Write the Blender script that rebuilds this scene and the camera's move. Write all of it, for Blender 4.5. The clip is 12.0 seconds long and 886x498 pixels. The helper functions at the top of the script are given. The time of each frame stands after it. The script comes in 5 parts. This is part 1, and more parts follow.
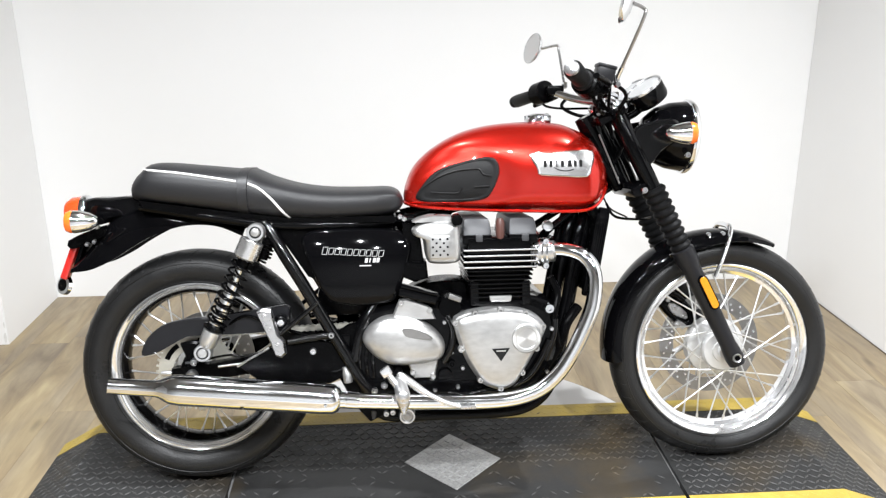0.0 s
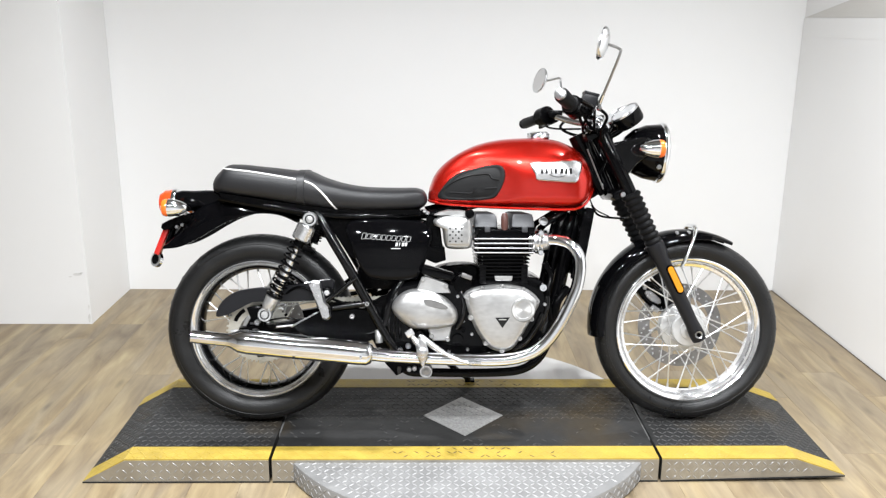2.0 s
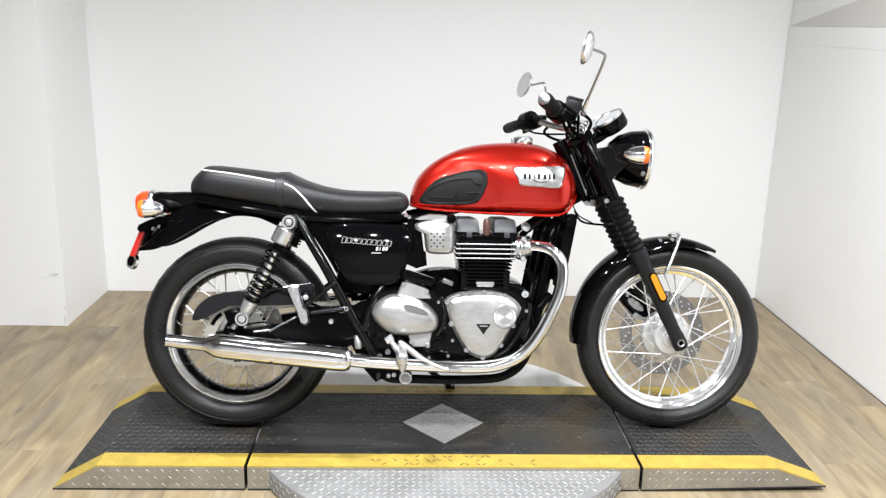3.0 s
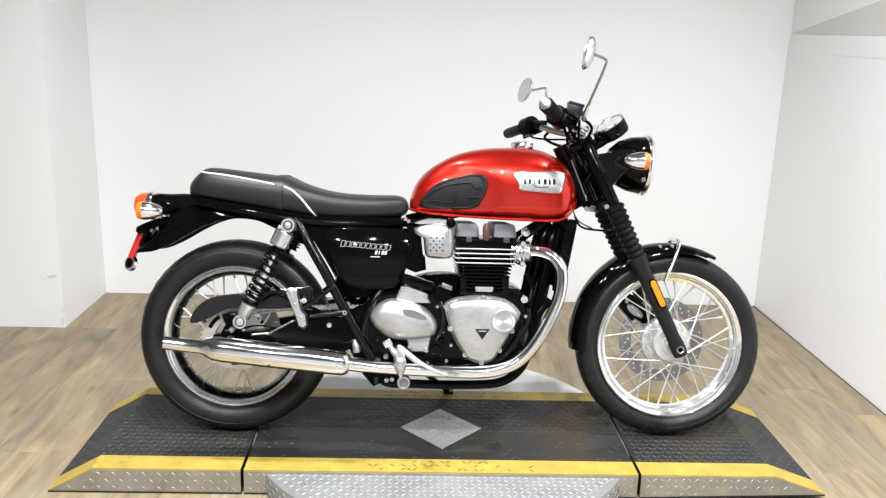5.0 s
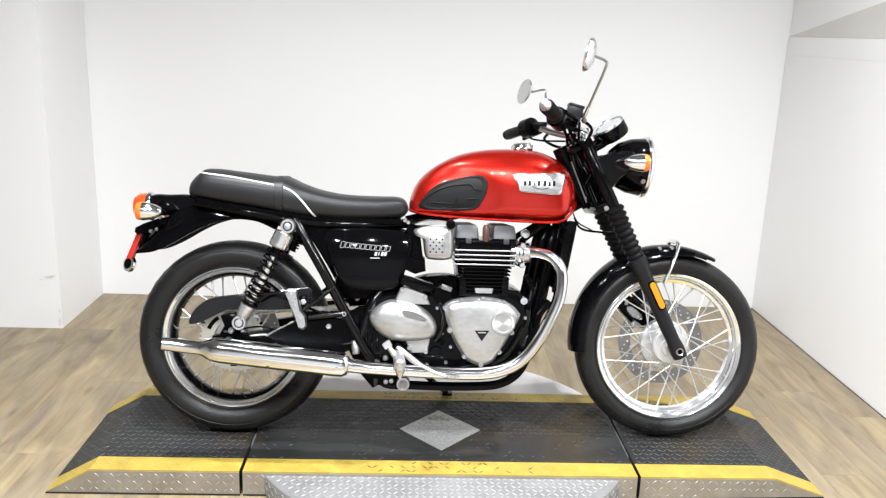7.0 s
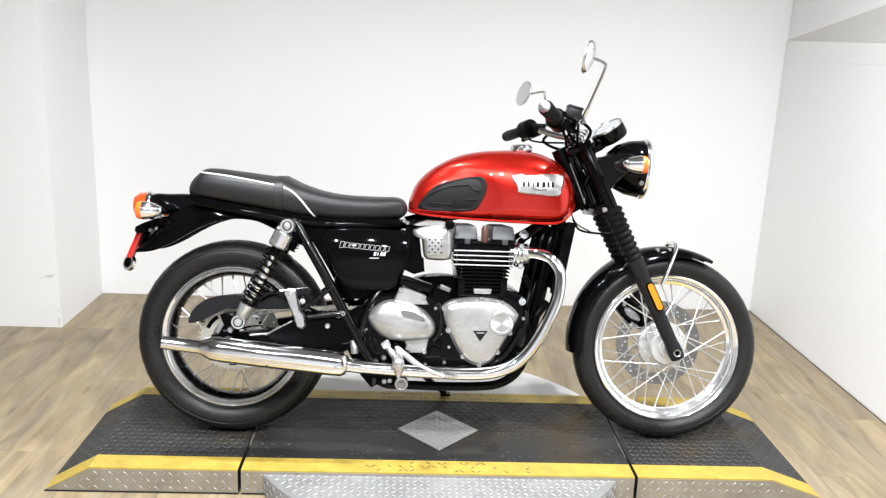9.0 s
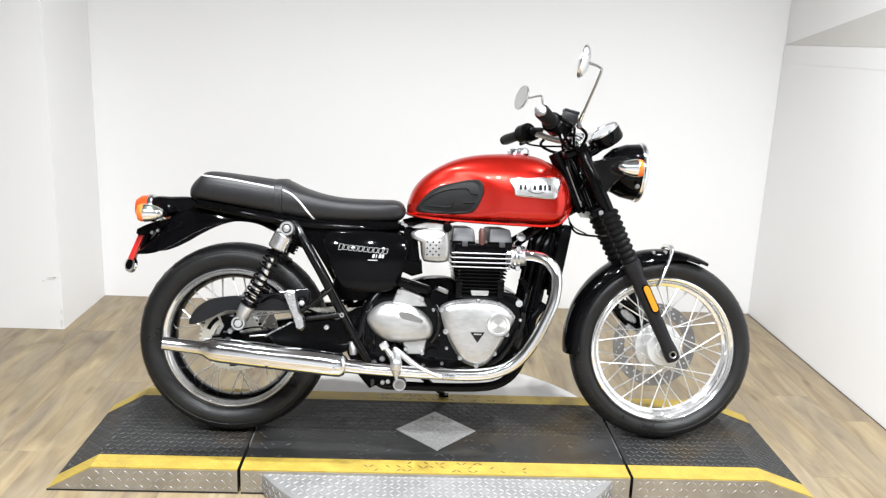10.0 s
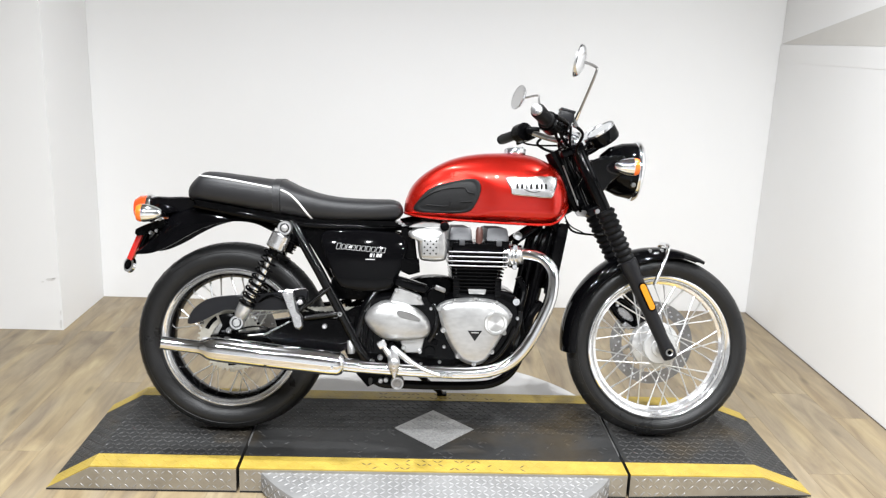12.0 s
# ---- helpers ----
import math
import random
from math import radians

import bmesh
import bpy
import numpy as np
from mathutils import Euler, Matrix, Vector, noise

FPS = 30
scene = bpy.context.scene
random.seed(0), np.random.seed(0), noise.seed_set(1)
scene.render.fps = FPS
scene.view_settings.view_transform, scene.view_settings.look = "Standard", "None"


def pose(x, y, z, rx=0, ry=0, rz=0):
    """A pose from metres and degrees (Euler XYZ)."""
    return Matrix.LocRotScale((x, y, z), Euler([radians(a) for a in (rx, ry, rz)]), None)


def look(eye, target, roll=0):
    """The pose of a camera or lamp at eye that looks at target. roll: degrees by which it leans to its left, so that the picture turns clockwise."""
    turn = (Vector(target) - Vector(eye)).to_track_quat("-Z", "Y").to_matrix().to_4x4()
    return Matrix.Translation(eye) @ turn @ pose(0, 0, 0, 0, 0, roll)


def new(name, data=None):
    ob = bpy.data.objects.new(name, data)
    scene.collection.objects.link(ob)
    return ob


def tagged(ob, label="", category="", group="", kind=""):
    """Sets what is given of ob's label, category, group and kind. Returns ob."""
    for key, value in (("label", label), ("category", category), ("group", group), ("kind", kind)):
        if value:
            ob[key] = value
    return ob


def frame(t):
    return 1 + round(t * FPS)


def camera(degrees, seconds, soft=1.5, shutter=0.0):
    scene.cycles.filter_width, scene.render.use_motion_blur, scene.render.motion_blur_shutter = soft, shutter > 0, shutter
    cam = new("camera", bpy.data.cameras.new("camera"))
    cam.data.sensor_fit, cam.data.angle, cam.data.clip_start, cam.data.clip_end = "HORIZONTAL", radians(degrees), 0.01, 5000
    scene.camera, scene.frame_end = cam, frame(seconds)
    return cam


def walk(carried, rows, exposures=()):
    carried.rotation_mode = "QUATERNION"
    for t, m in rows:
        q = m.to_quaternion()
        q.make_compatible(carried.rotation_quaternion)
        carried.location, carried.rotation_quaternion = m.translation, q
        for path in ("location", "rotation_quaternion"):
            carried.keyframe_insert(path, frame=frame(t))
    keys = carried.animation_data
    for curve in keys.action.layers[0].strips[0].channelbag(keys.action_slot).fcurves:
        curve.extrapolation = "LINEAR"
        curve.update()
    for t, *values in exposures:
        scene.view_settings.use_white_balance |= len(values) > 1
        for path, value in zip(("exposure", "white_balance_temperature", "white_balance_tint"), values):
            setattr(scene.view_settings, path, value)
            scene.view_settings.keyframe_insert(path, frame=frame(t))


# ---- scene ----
cam = camera(55.5, 12.0, 1.3)
PATH = [
    (0, (-0.158, -2.237, 1.389), (-0.037, -0.337, 0.777), -0.3),
    (0.5, (-0.104, -2.535, 1.415), (-0.047, -0.618, 0.848), 2.5),
    (0.7, (-0.112, -2.638, 1.404), (-0.03, -0.709, 0.885), 2.3),
    (1, (-0.179, -2.773, 1.405), (-0.104, -0.846, 0.875), 1.1),
    (1.2, (-0.177, -2.818, 1.404), (-0.105, -0.883, 0.901), 0.8),
    (1.5, (-0.168, -2.835, 1.394), (-0.083, -0.91, 0.856), 0.5),
    (1.7, (-0.136, -2.811, 1.401), (-0.059, -0.889, 0.854), 0.8),
    (2, (-0.131, -2.79, 1.406), (-0.09, -0.862, 0.875), 0.5),
    (2.5, (-0.12, -2.767, 1.405), (-0.05, -0.838, 0.882), 1.2),
    (4.5, (-0.116, -2.748, 1.396), (-0.035, -0.819, 0.874), 1.6),
    (5, (-0.118, -2.749, 1.397), (-0.04, -0.817, 0.887), 1.9),
    (5.5, (-0.117, -2.755, 1.394), (-0.052, -0.82, 0.889), 1.8),
    (6, (-0.123, -2.75, 1.401), (-0.045, -0.818, 0.893), 1.9),
    (6.5, (-0.123, -2.75, 1.39), (-0.043, -0.816, 0.885), 2.1),
    (7, (-0.129, -2.746, 1.395), (-0.042, -0.813, 0.889), 2.1),
    (9, (-0.13, -2.758, 1.391), (-0.04, -0.823, 0.891), 2.4),
    (9.5, (-0.124, -2.769, 1.398), (-0.039, -0.834, 0.899), 2.4),
    (10, (-0.115, -2.789, 1.394), (-0.032, -0.852, 0.903), 2.4),
    (10.5, (-0.106, -2.799, 1.394), (-0.023, -0.863, 0.899), 2.4),
    (11, (-0.098, -2.804, 1.395), (-0.015, -0.867, 0.906), 2.3),
    (11.5, (-0.103, -2.802, 1.392), (-0.022, -0.867, 0.894), 2.4),
    (12, (-0.108, -2.803, 1.39), (-0.024, -0.865, 0.902), 2.2),
]
walk(cam, [(t, look(eye, target, roll)) for t, eye, target, roll in PATH], [(0.0, 0.05), (1.2, 0.0), (2.0, -0.06), (2.5, -0.09), (4.5, -0.12), (5.5, -0.03), (7.0, 0.0), (9.0, 0.02), (9.6, 0.04), (10.5, -0.04), (12.0, -0.05)])


# ---- light ----
world = bpy.data.worlds.new("world")
world.use_nodes = True
world.node_tree.nodes["Background"].inputs[0].default_value = (1.0, 1.0, 1.0, 1)
world.node_tree.nodes["Background"].inputs[1].default_value = 0.03
scene.world = world

LAMP_WATTS = 42.0
CEILING = 2.9
# The last two, over the bay, are assumed and added to brighten the walls.
LAMPS = [(-1.3, -2.1), (-0.85, -2.7), (-0.25, -2.0), (0.2, -2.7), (0.75, -2.1), (1.2, -2.6), (-0.80, -0.3), (1.10, -0.35)]


# ---- materials ----
def material(name, base, rough=0.5, metal=0.0, coat=0.0, vary=0.0, scale=20.0, bump=0.0, bump_scale=60.0, rough_vary=0.0, spec=0.5, stain=None):
    m = bpy.data.materials.new(name)
    m.use_nodes = True
    nt = m.node_tree
    b = nt.nodes["Principled BSDF"]
    b.inputs["Base Color"].default_value = (*base, 1)
    b.inputs["Roughness"].default_value = rough
    b.inputs["Metallic"].default_value = metal
    b.inputs["Specular IOR Level"].default_value = spec
    b.inputs["Coat Weight"].default_value = coat
    b.inputs["Coat Roughness"].default_value = 0.03
    tc = nt.nodes.new("ShaderNodeTexCoord")
    if vary > 0 or rough_vary > 0:
        n = nt.nodes.new("ShaderNodeTexNoise")
        n.inputs["Scale"].default_value = scale
        n.inputs["Detail"].default_value = 6
        n.inputs["Roughness"].default_value = 0.65
        nt.links.new(tc.outputs["Object"], n.inputs["Vector"])
        if vary > 0:
            r = nt.nodes.new("ShaderNodeMix")
            r.data_type = "RGBA"
            r.inputs[6].default_value = (*[max(0, c * (1 - vary)) for c in base], 1)
            r.inputs[7].default_value = (*[min(1, c * (1 + vary)) for c in base], 1)
            nt.links.new(n.outputs["Fac"], r.inputs[0])
            last = r.outputs[2]
            if stain:
                patch = nt.nodes.new("ShaderNodeTexNoise")
                patch.inputs["Scale"].default_value = 3.2
                patch.inputs["Detail"].default_value = 7
                nt.links.new(tc.outputs["Object"], patch.inputs["Vector"])
                amount = nt.nodes.new("ShaderNodeMapRange")
                for key, value in zip((1, 2, 3, 4), (0.56, 0.74, 0.0, 0.8)):
                    amount.inputs[key].default_value = value
                nt.links.new(patch.outputs["Fac"], amount.inputs[0])
                rust = nt.nodes.new("ShaderNodeMix")
                rust.data_type = "RGBA"
                rust.inputs[7].default_value = (*stain, 1)
                nt.links.new(amount.outputs[0], rust.inputs[0])
                nt.links.new(last, rust.inputs[6])
                last = rust.outputs[2]
            nt.links.new(last, b.inputs["Base Color"])
        if rough_vary > 0:
            q = nt.nodes.new("ShaderNodeMapRange")
            q.inputs[1].default_value, q.inputs[2].default_value = 0.3, 0.7
            q.inputs[3].default_value, q.inputs[4].default_value = max(0.02, rough - rough_vary), min(1, rough + rough_vary)
            nt.links.new(n.outputs["Fac"], q.inputs[0])
            nt.links.new(q.outputs[0], b.inputs["Roughness"])
    if bump > 0:
        n2 = nt.nodes.new("ShaderNodeTexNoise")
        n2.inputs["Scale"].default_value = bump_scale
        n2.inputs["Detail"].default_value = 4
        nt.links.new(tc.outputs["Object"], n2.inputs["Vector"])
        k = nt.nodes.new("ShaderNodeBump")
        k.inputs["Strength"].default_value = bump
        k.inputs["Distance"].default_value = 0.002
        nt.links.new(n2.outputs["Fac"], k.inputs["Height"])
        nt.links.new(k.outputs["Normal"], b.inputs["Normal"])
    return m


def plank_material():
    """Vinyl oak planks: a tone for each plank, broad grey and honey streaks, fine grain and a few knots."""
    m = bpy.data.materials.new("oak_vinyl")
    m.use_nodes = True
    nt = m.node_tree
    b = nt.nodes["Principled BSDF"]

    def node(kind, **values):
        n = nt.nodes.new(kind)
        for key, value in values.items():
            n.inputs[key].default_value = value
        return n

    tc = node("ShaderNodeTexCoord")
    info = node("ShaderNodeObjectInfo")
    comb = node("ShaderNodeCombineXYZ")
    for k in range(3):
        nt.links.new(info.outputs["Random"], comb.inputs[k])
    off = node("ShaderNodeVectorMath")
    off.operation = "SCALE"
    off.inputs["Scale"].default_value = 37.0
    nt.links.new(comb.outputs[0], off.inputs[0])
    place = node("ShaderNodeVectorMath")
    nt.links.new(tc.outputs["Object"], place.inputs[0])
    nt.links.new(off.outputs[0], place.inputs[1])

    def streaks(scale, detail, rough, distortion):
        mp = node("ShaderNodeMapping", Scale=scale)
        nt.links.new(place.outputs[0], mp.inputs[0])
        n = node("ShaderNodeTexNoise", Scale=1.0, Detail=detail, Roughness=rough, Distortion=distortion)
        nt.links.new(mp.outputs[0], n.inputs["Vector"])
        return n

    broad = streaks((12.0, 2.4, 1.0), 5.0, 0.55, 1.1)
    fine = streaks((70.0, 5.0, 1.0), 4.0, 0.6, 0.3)
    hue = streaks((7.0, 1.3, 1.0), 2.0, 0.5, 0.6)

    def ramp(stops, source):
        r = node("ShaderNodeValToRGB")
        e = r.color_ramp.elements
        e[0].position, e[0].color = stops[0][0], (*stops[0][1], 1)
        e[1].position, e[1].color = stops[-1][0], (*stops[-1][1], 1)
        for at, colour in stops[1:-1]:
            e.new(at).color = (*colour, 1)
        nt.links.new(source, r.inputs[0])
        return r

    grey = ramp([(0.26, (0.150, 0.114, 0.076)), (0.50, (0.230, 0.183, 0.121)), (0.77, (0.315, 0.258, 0.170))], broad.outputs["Fac"])
    honey = ramp([(0.26, (0.170, 0.122, 0.070)), (0.50, (0.270, 0.206, 0.118)), (0.77, (0.390, 0.315, 0.182))], broad.outputs["Fac"])
    pick = node("ShaderNodeMapRange")
    pick.inputs[1].default_value, pick.inputs[2].default_value = 0.38, 0.62
    nt.links.new(hue.outputs["Fac"], pick.inputs[0])
    mix = node("ShaderNodeMix")
    mix.data_type = "RGBA"
    nt.links.new(pick.outputs[0], mix.inputs[0])
    nt.links.new(grey.outputs[0], mix.inputs[6])
    nt.links.new(honey.outputs[0], mix.inputs[7])

    knots = node("ShaderNodeMapping", Scale=(9.0, 2.6, 1.0))
    nt.links.new(place.outputs[0], knots.inputs[0])
    cell = node("ShaderNodeTexVoronoi", Scale=1.0)
    nt.links.new(knots.outputs[0], cell.inputs["Vector"])
    knot = node("ShaderNodeMapRange")
    for k, v in zip((1, 2, 3, 4), (0.03, 0.15, 0.62, 1.0)):
        knot.inputs[k].default_value = v
    nt.links.new(cell.outputs["Distance"], knot.inputs[0])
    pores = node("ShaderNodeMapRange")
    for k, v in zip((1, 2, 3, 4), (0.30, 0.70, 0.90, 1.08)):
        pores.inputs[k].default_value = v
    nt.links.new(fine.outputs["Fac"], pores.inputs[0])
    tone = node("ShaderNodeMapRange")
    tone.inputs[3].default_value, tone.inputs[4].default_value = 0.955, 1.045
    nt.links.new(info.outputs["Random"], tone.inputs[0])
    last = mix.outputs[2]
    for factor in (knot, pores, tone):
        mul = node("ShaderNodeVectorMath")
        mul.operation = "SCALE"
        nt.links.new(last, mul.inputs[0])
        nt.links.new(factor.outputs[0], mul.inputs["Scale"])
        last = mul.outputs[0]
    nt.links.new(last, b.inputs["Base Color"])
    b.inputs["Roughness"].default_value = 0.45
    bp = node("ShaderNodeBump", Strength=0.15, Distance=0.002)
    nt.links.new(fine.outputs["Fac"], bp.inputs["Height"])
    nt.links.new(bp.outputs[0], b.inputs["Normal"])
    return m


WALL = material("white_wall_paint", (0.83, 0.83, 0.828), 0.6, vary=0.02, scale=1.5, bump=0.06, bump_scale=180)
CEIL = material("ceiling_paint", (0.16, 0.158, 0.155), 0.8, vary=0.1, scale=3)
# Grey of the added unseen walls, chosen for what the chrome mirrors.
UNSEENWALL = material("unseen_wall_grey", (0.50, 0.50, 0.50), 0.7, vary=0.08, scale=2)
# Grey for the soft shadow on the upper partition wall.
WALLSHADOW = material("wall_shadow_grey", (0.63, 0.617, 0.59), 0.7, vary=0.05, scale=4)
SUBFLOOR = material("floor_joint", (0.07, 0.05, 0.035), 0.8)
PLANK = plank_material()
RUBBER = material("tyre_rubber", (0.0105, 0.0105, 0.0108), 0.38, vary=0.55, scale=7, bump=0.35, bump_scale=200, rough_vary=0.16, spec=0.30)
SOFT = material("black_rubber", (0.006, 0.006, 0.0065), 0.5, bump=0.15, bump_scale=300, spec=0.12)
VINYL = material("black_seat_vinyl", (0.0125, 0.0125, 0.0138), 0.42, vary=0.12, scale=30, bump=0.25, bump_scale=420, spec=0.42)
PADRUBBER = material("grey_black_pad_rubber", (0.0075, 0.0075, 0.008), 0.5, vary=0.15, scale=60, bump=0.15, bump_scale=300, spec=0.25)
PIPING = material("white_piping", (0.75, 0.74, 0.72), 0.45)
CHROME = material("chrome", (0.83, 0.845, 0.865), 0.075, 1.0, rough_vary=0.03, scale=9)
RIM = material("polished_rim", (0.90, 0.905, 0.92), 0.08, 0.84, rough_vary=0.03, scale=9)
SPOKE = material("bright_spoke_steel", (0.70, 0.705, 0.71), 0.28, 0.9, vary=0.1, scale=60)
HUB = material("bead_blasted_hub", (0.58, 0.58, 0.575), 0.42, 0.5, vary=0.12, scale=30, bump=0.05, bump_scale=300)
STEEL = material("brushed_steel", (0.62, 0.62, 0.63), 0.3, 1.0, vary=0.1, scale=40, rough_vary=0.08)
CAST = material("silver_cast_aluminium", (0.51, 0.508, 0.503), 0.36, 0.86, vary=0.14, scale=11, bump=0.06, bump_scale=300, rough_vary=0.07)
GLOSS = material("gloss_black_paint", (0.0020, 0.0020, 0.0024), 0.045, rough_vary=0.02, scale=6, spec=0.13)
SATIN = material("satin_black_paint", (0.0018, 0.0018, 0.0021), 0.11, vary=0.15, scale=30, rough_vary=0.05, spec=0.13)
TUBEBLACK = material("powder_coated_black_tube", (0.0022, 0.0022, 0.0025), 0.13, vary=0.15, scale=30, rough_vary=0.04, spec=0.38)
MATT = material("matt_black", (0.0016, 0.0016, 0.0018), 0.24, vary=0.25, scale=40, rough_vary=0.1, spec=0.05)
GREY = material("dark_grey_casting", (0.042, 0.043, 0.047), 0.42, 0.05, vary=0.15, scale=30, bump=0.05, bump_scale=200)
RED = material("red_metallic_paint", (0.49, 0.0120, 0.005), 0.27, 0.74, coat=0.6, vary=0.16, scale=260)
AMBER = material("amber_lens", (1.0, 0.17, 0.02), 0.15, coat=0.6)
REDLENS = material("red_lens", (0.52, 0.018, 0.012), 0.18, coat=0.6, vary=0.15, scale=60)
TAILLENS = material("tail_lens_red", (0.85, 0.070, 0.014), 0.16, coat=0.7, vary=0.3, scale=90)
REFLECT = material("amber_reflector", (0.60, 0.235, 0.008), 0.22, coat=0.5, vary=0.25, scale=200)
WHITE = material("white_print", (0.78, 0.78, 0.77), 0.5)
SILVERPRINT = material("silver_grey_print", (0.42, 0.42, 0.42), 0.45, vary=0.1, scale=300)
COIL = material("brown_plastic", (0.085, 0.035, 0.028), 0.4, vary=0.2, scale=60)
BLACKPRINT = material("black_print", (0.012, 0.012, 0.012), 0.6, spec=0.1)
BADGEMETAL = material("satin_badge_metal", (0.72, 0.72, 0.725), 0.24, 0.92, vary=0.12, scale=45, rough_vary=0.06)
EDGE = material("machined_fin_edge", (0.80, 0.80, 0.81), 0.25, 0.9)
DISC = material("brake_disc_steel", (0.34, 0.335, 0.33), 0.32, 1.0, vary=0.12, scale=40)
SPROCKET_STEEL = material("zinc_plated_steel", (0.50, 0.485, 0.43), 0.40, 0.55, vary=0.14, scale=30)
# Tone of the added unseen floor, set by the muffler's reflections.
PALEFLOOR = material("unseen_pale_floor", (0.33, 0.327, 0.32), 0.45, vary=0.08, scale=2, rough_vary=0.1)
MARK = material("scuff", (0.69, 0.685, 0.675), 0.7, vary=0.2, scale=60)
SLATE = material("satin_slate_paint", (0.011, 0.011, 0.0126), 0.35, vary=0.12, scale=40, spec=0.22)
MIRROR = material("mirror_glass", (0.72, 0.72, 0.72), 0.03, 1.0)
LENS = material("clear_lens", (0.8, 0.8, 0.8), 0.08, 0.6, coat=1.0)
DIAL = material("dial_face", (0.34, 0.34, 0.34), 0.4, vary=0.15, scale=60)
TREAD = material("black_tread_plate", (0.024, 0.024, 0.024), 0.50, 0.05, vary=0.5, scale=6, bump=0.2, bump_scale=120, rough_vary=0.16, spec=0.22, stain=(0.050, 0.035, 0.016))
LUG = material("worn_black_lug", (0.058, 0.057, 0.056), 0.45, 0.1, vary=0.5, scale=9, rough_vary=0.12, spec=0.32, stain=(0.085, 0.060, 0.028))
YELLOW = material("yellow_safety_paint", (0.385, 0.275, 0.045), 0.5, vary=0.42, scale=14, bump=0.15, bump_scale=90, rough_vary=0.12)
PLATE = material("bare_tread_steel", (0.25, 0.249, 0.247), 0.50, 0.32, vary=0.36, scale=9, bump=0.12, bump_scale=150, rough_vary=0.12)
SIDEPLATE = material("scuffed_side_steel", (0.36, 0.34, 0.30), 0.40, 0.65, vary=0.38, scale=11, bump=0.1, bump_scale=150, rough_vary=0.12)
INLAY = material("speckled_inlay_steel", (0.36, 0.357, 0.35), 0.42, 0.4, vary=0.85, scale=110, bump=0.4, bump_scale=190, rough_vary=0.15)
WORNYELLOW = material("worn_yellow_paint", (0.13, 0.095, 0.026), 0.5, vary=0.5, scale=30)
PLATELUG = material("polished_lug", (0.36, 0.357, 0.355), 0.42, 0.4, vary=0.25, scale=15)
PALESHEET = material("pale_smooth_sheet", (0.56, 0.55, 0.54), 0.45, vary=0.14, scale=9, bump=0.08, bump_scale=90)
GAP = material("dark_joint", (0.012, 0.012, 0.012), 0.8)
REDBIT = material("red_switch", (0.7, 0.05, 0.08), 0.4)


CAPMETAL = material("ring_brushed_aluminium", (0.62, 0.62, 0.615), 0.34, 0.9, vary=0.06, scale=40)
turned = CAPMETAL.node_tree.nodes["Principled BSDF"]
turned.inputs["Anisotropic"].default_value = 0.85
tangent = CAPMETAL.node_tree.nodes.new("ShaderNodeTangent")
tangent.direction_type, tangent.axis = "RADIAL", "Y"
CAPMETAL.node_tree.links.new(tangent.outputs[0], turned.inputs["Tangent"])


def brush(m, across, amount):
    """Fine polishing streaks: a noise drawn out along one direction varies colour and roughness."""
    nt = m.node_tree
    b = nt.nodes["Principled BSDF"]
    tc = nt.nodes.new("ShaderNodeTexCoord")
    turn = nt.nodes.new("ShaderNodeMapping")
    turn.inputs["Rotation"].default_value = (0, radians(28), 0)
    turn.inputs["Scale"].default_value = across
    nt.links.new(tc.outputs["Object"], turn.inputs["Vector"])
    n = nt.nodes.new("ShaderNodeTexNoise")
    n.inputs["Scale"].default_value = 1.0
    n.inputs["Detail"].default_value = 5
    nt.links.new(turn.outputs[0], n.inputs["Vector"])
    shade = nt.nodes.new("ShaderNodeMapRange")
    for key, value in zip((1, 2, 3, 4), (0.3, 0.7, 1 - amount, 1 + amount)):
        shade.inputs[key].default_value = value
    nt.links.new(n.outputs["Fac"], shade.inputs[0])
    for name, kind in (("Base Color", "ShaderNodeVectorMath"), ("Roughness", "ShaderNodeMath")):
        k = nt.nodes.new(kind)
        k.operation = "MULTIPLY"
        nt.links.new(b.inputs[name].links[0].from_socket, k.inputs[0])
        nt.links.new(shade.outputs[0], k.inputs[1])
        nt.links.new(k.outputs[0], b.inputs[name])


brush(CAST, (40, 60, 90), 0.09)
brush(STEEL, (50, 60, 160), 0.08)


# ---- mesh helpers ----
def curve_through(pts, n, closed=False):
    """A smooth line through the points (any dimension), n steps for each stretch."""
    p = [np.array(a, float) for a in pts]
    m = len(p)
    out = []
    for i in range(m if closed else m - 1):
        a = p[(i - 1) % m] if closed or i > 0 else 2 * p[0] - p[1]
        b, c = p[i], p[(i + 1) % m]
        d = p[(i + 2) % m] if closed or i + 2 < m else 2 * p[-1] - p[-2]
        for k in range(n):
            u = k / n
            out.append(0.5 * (2 * b + (c - a) * u + (2 * a - 5 * b + 4 * c - d) * u * u + (3 * b - a - 3 * c + d) * u ** 3))
    if not closed:
        out.append(p[-1])
    return out


def skin(bm, rings, closed=False, caps=True, around=True):
    """Quads between rings of equal count."""
    rows = [[bm.verts.new(v) for v in r] for r in rings]
    n = len(rows[0])
    pairs = list(zip(rows, rows[1:])) + ([(rows[-1], rows[0])] if closed else [])
    for a, b in pairs:
        for k in range(n if around else n - 1):
            bm.faces.new((a[k], a[(k + 1) % n], b[(k + 1) % n], b[k]))
    if caps and not closed and around:
        bm.faces.new(rows[0][::-1])
        bm.faces.new(rows[-1])
    bmesh.ops.recalc_face_normals(bm, faces=bm.faces)
    return bm


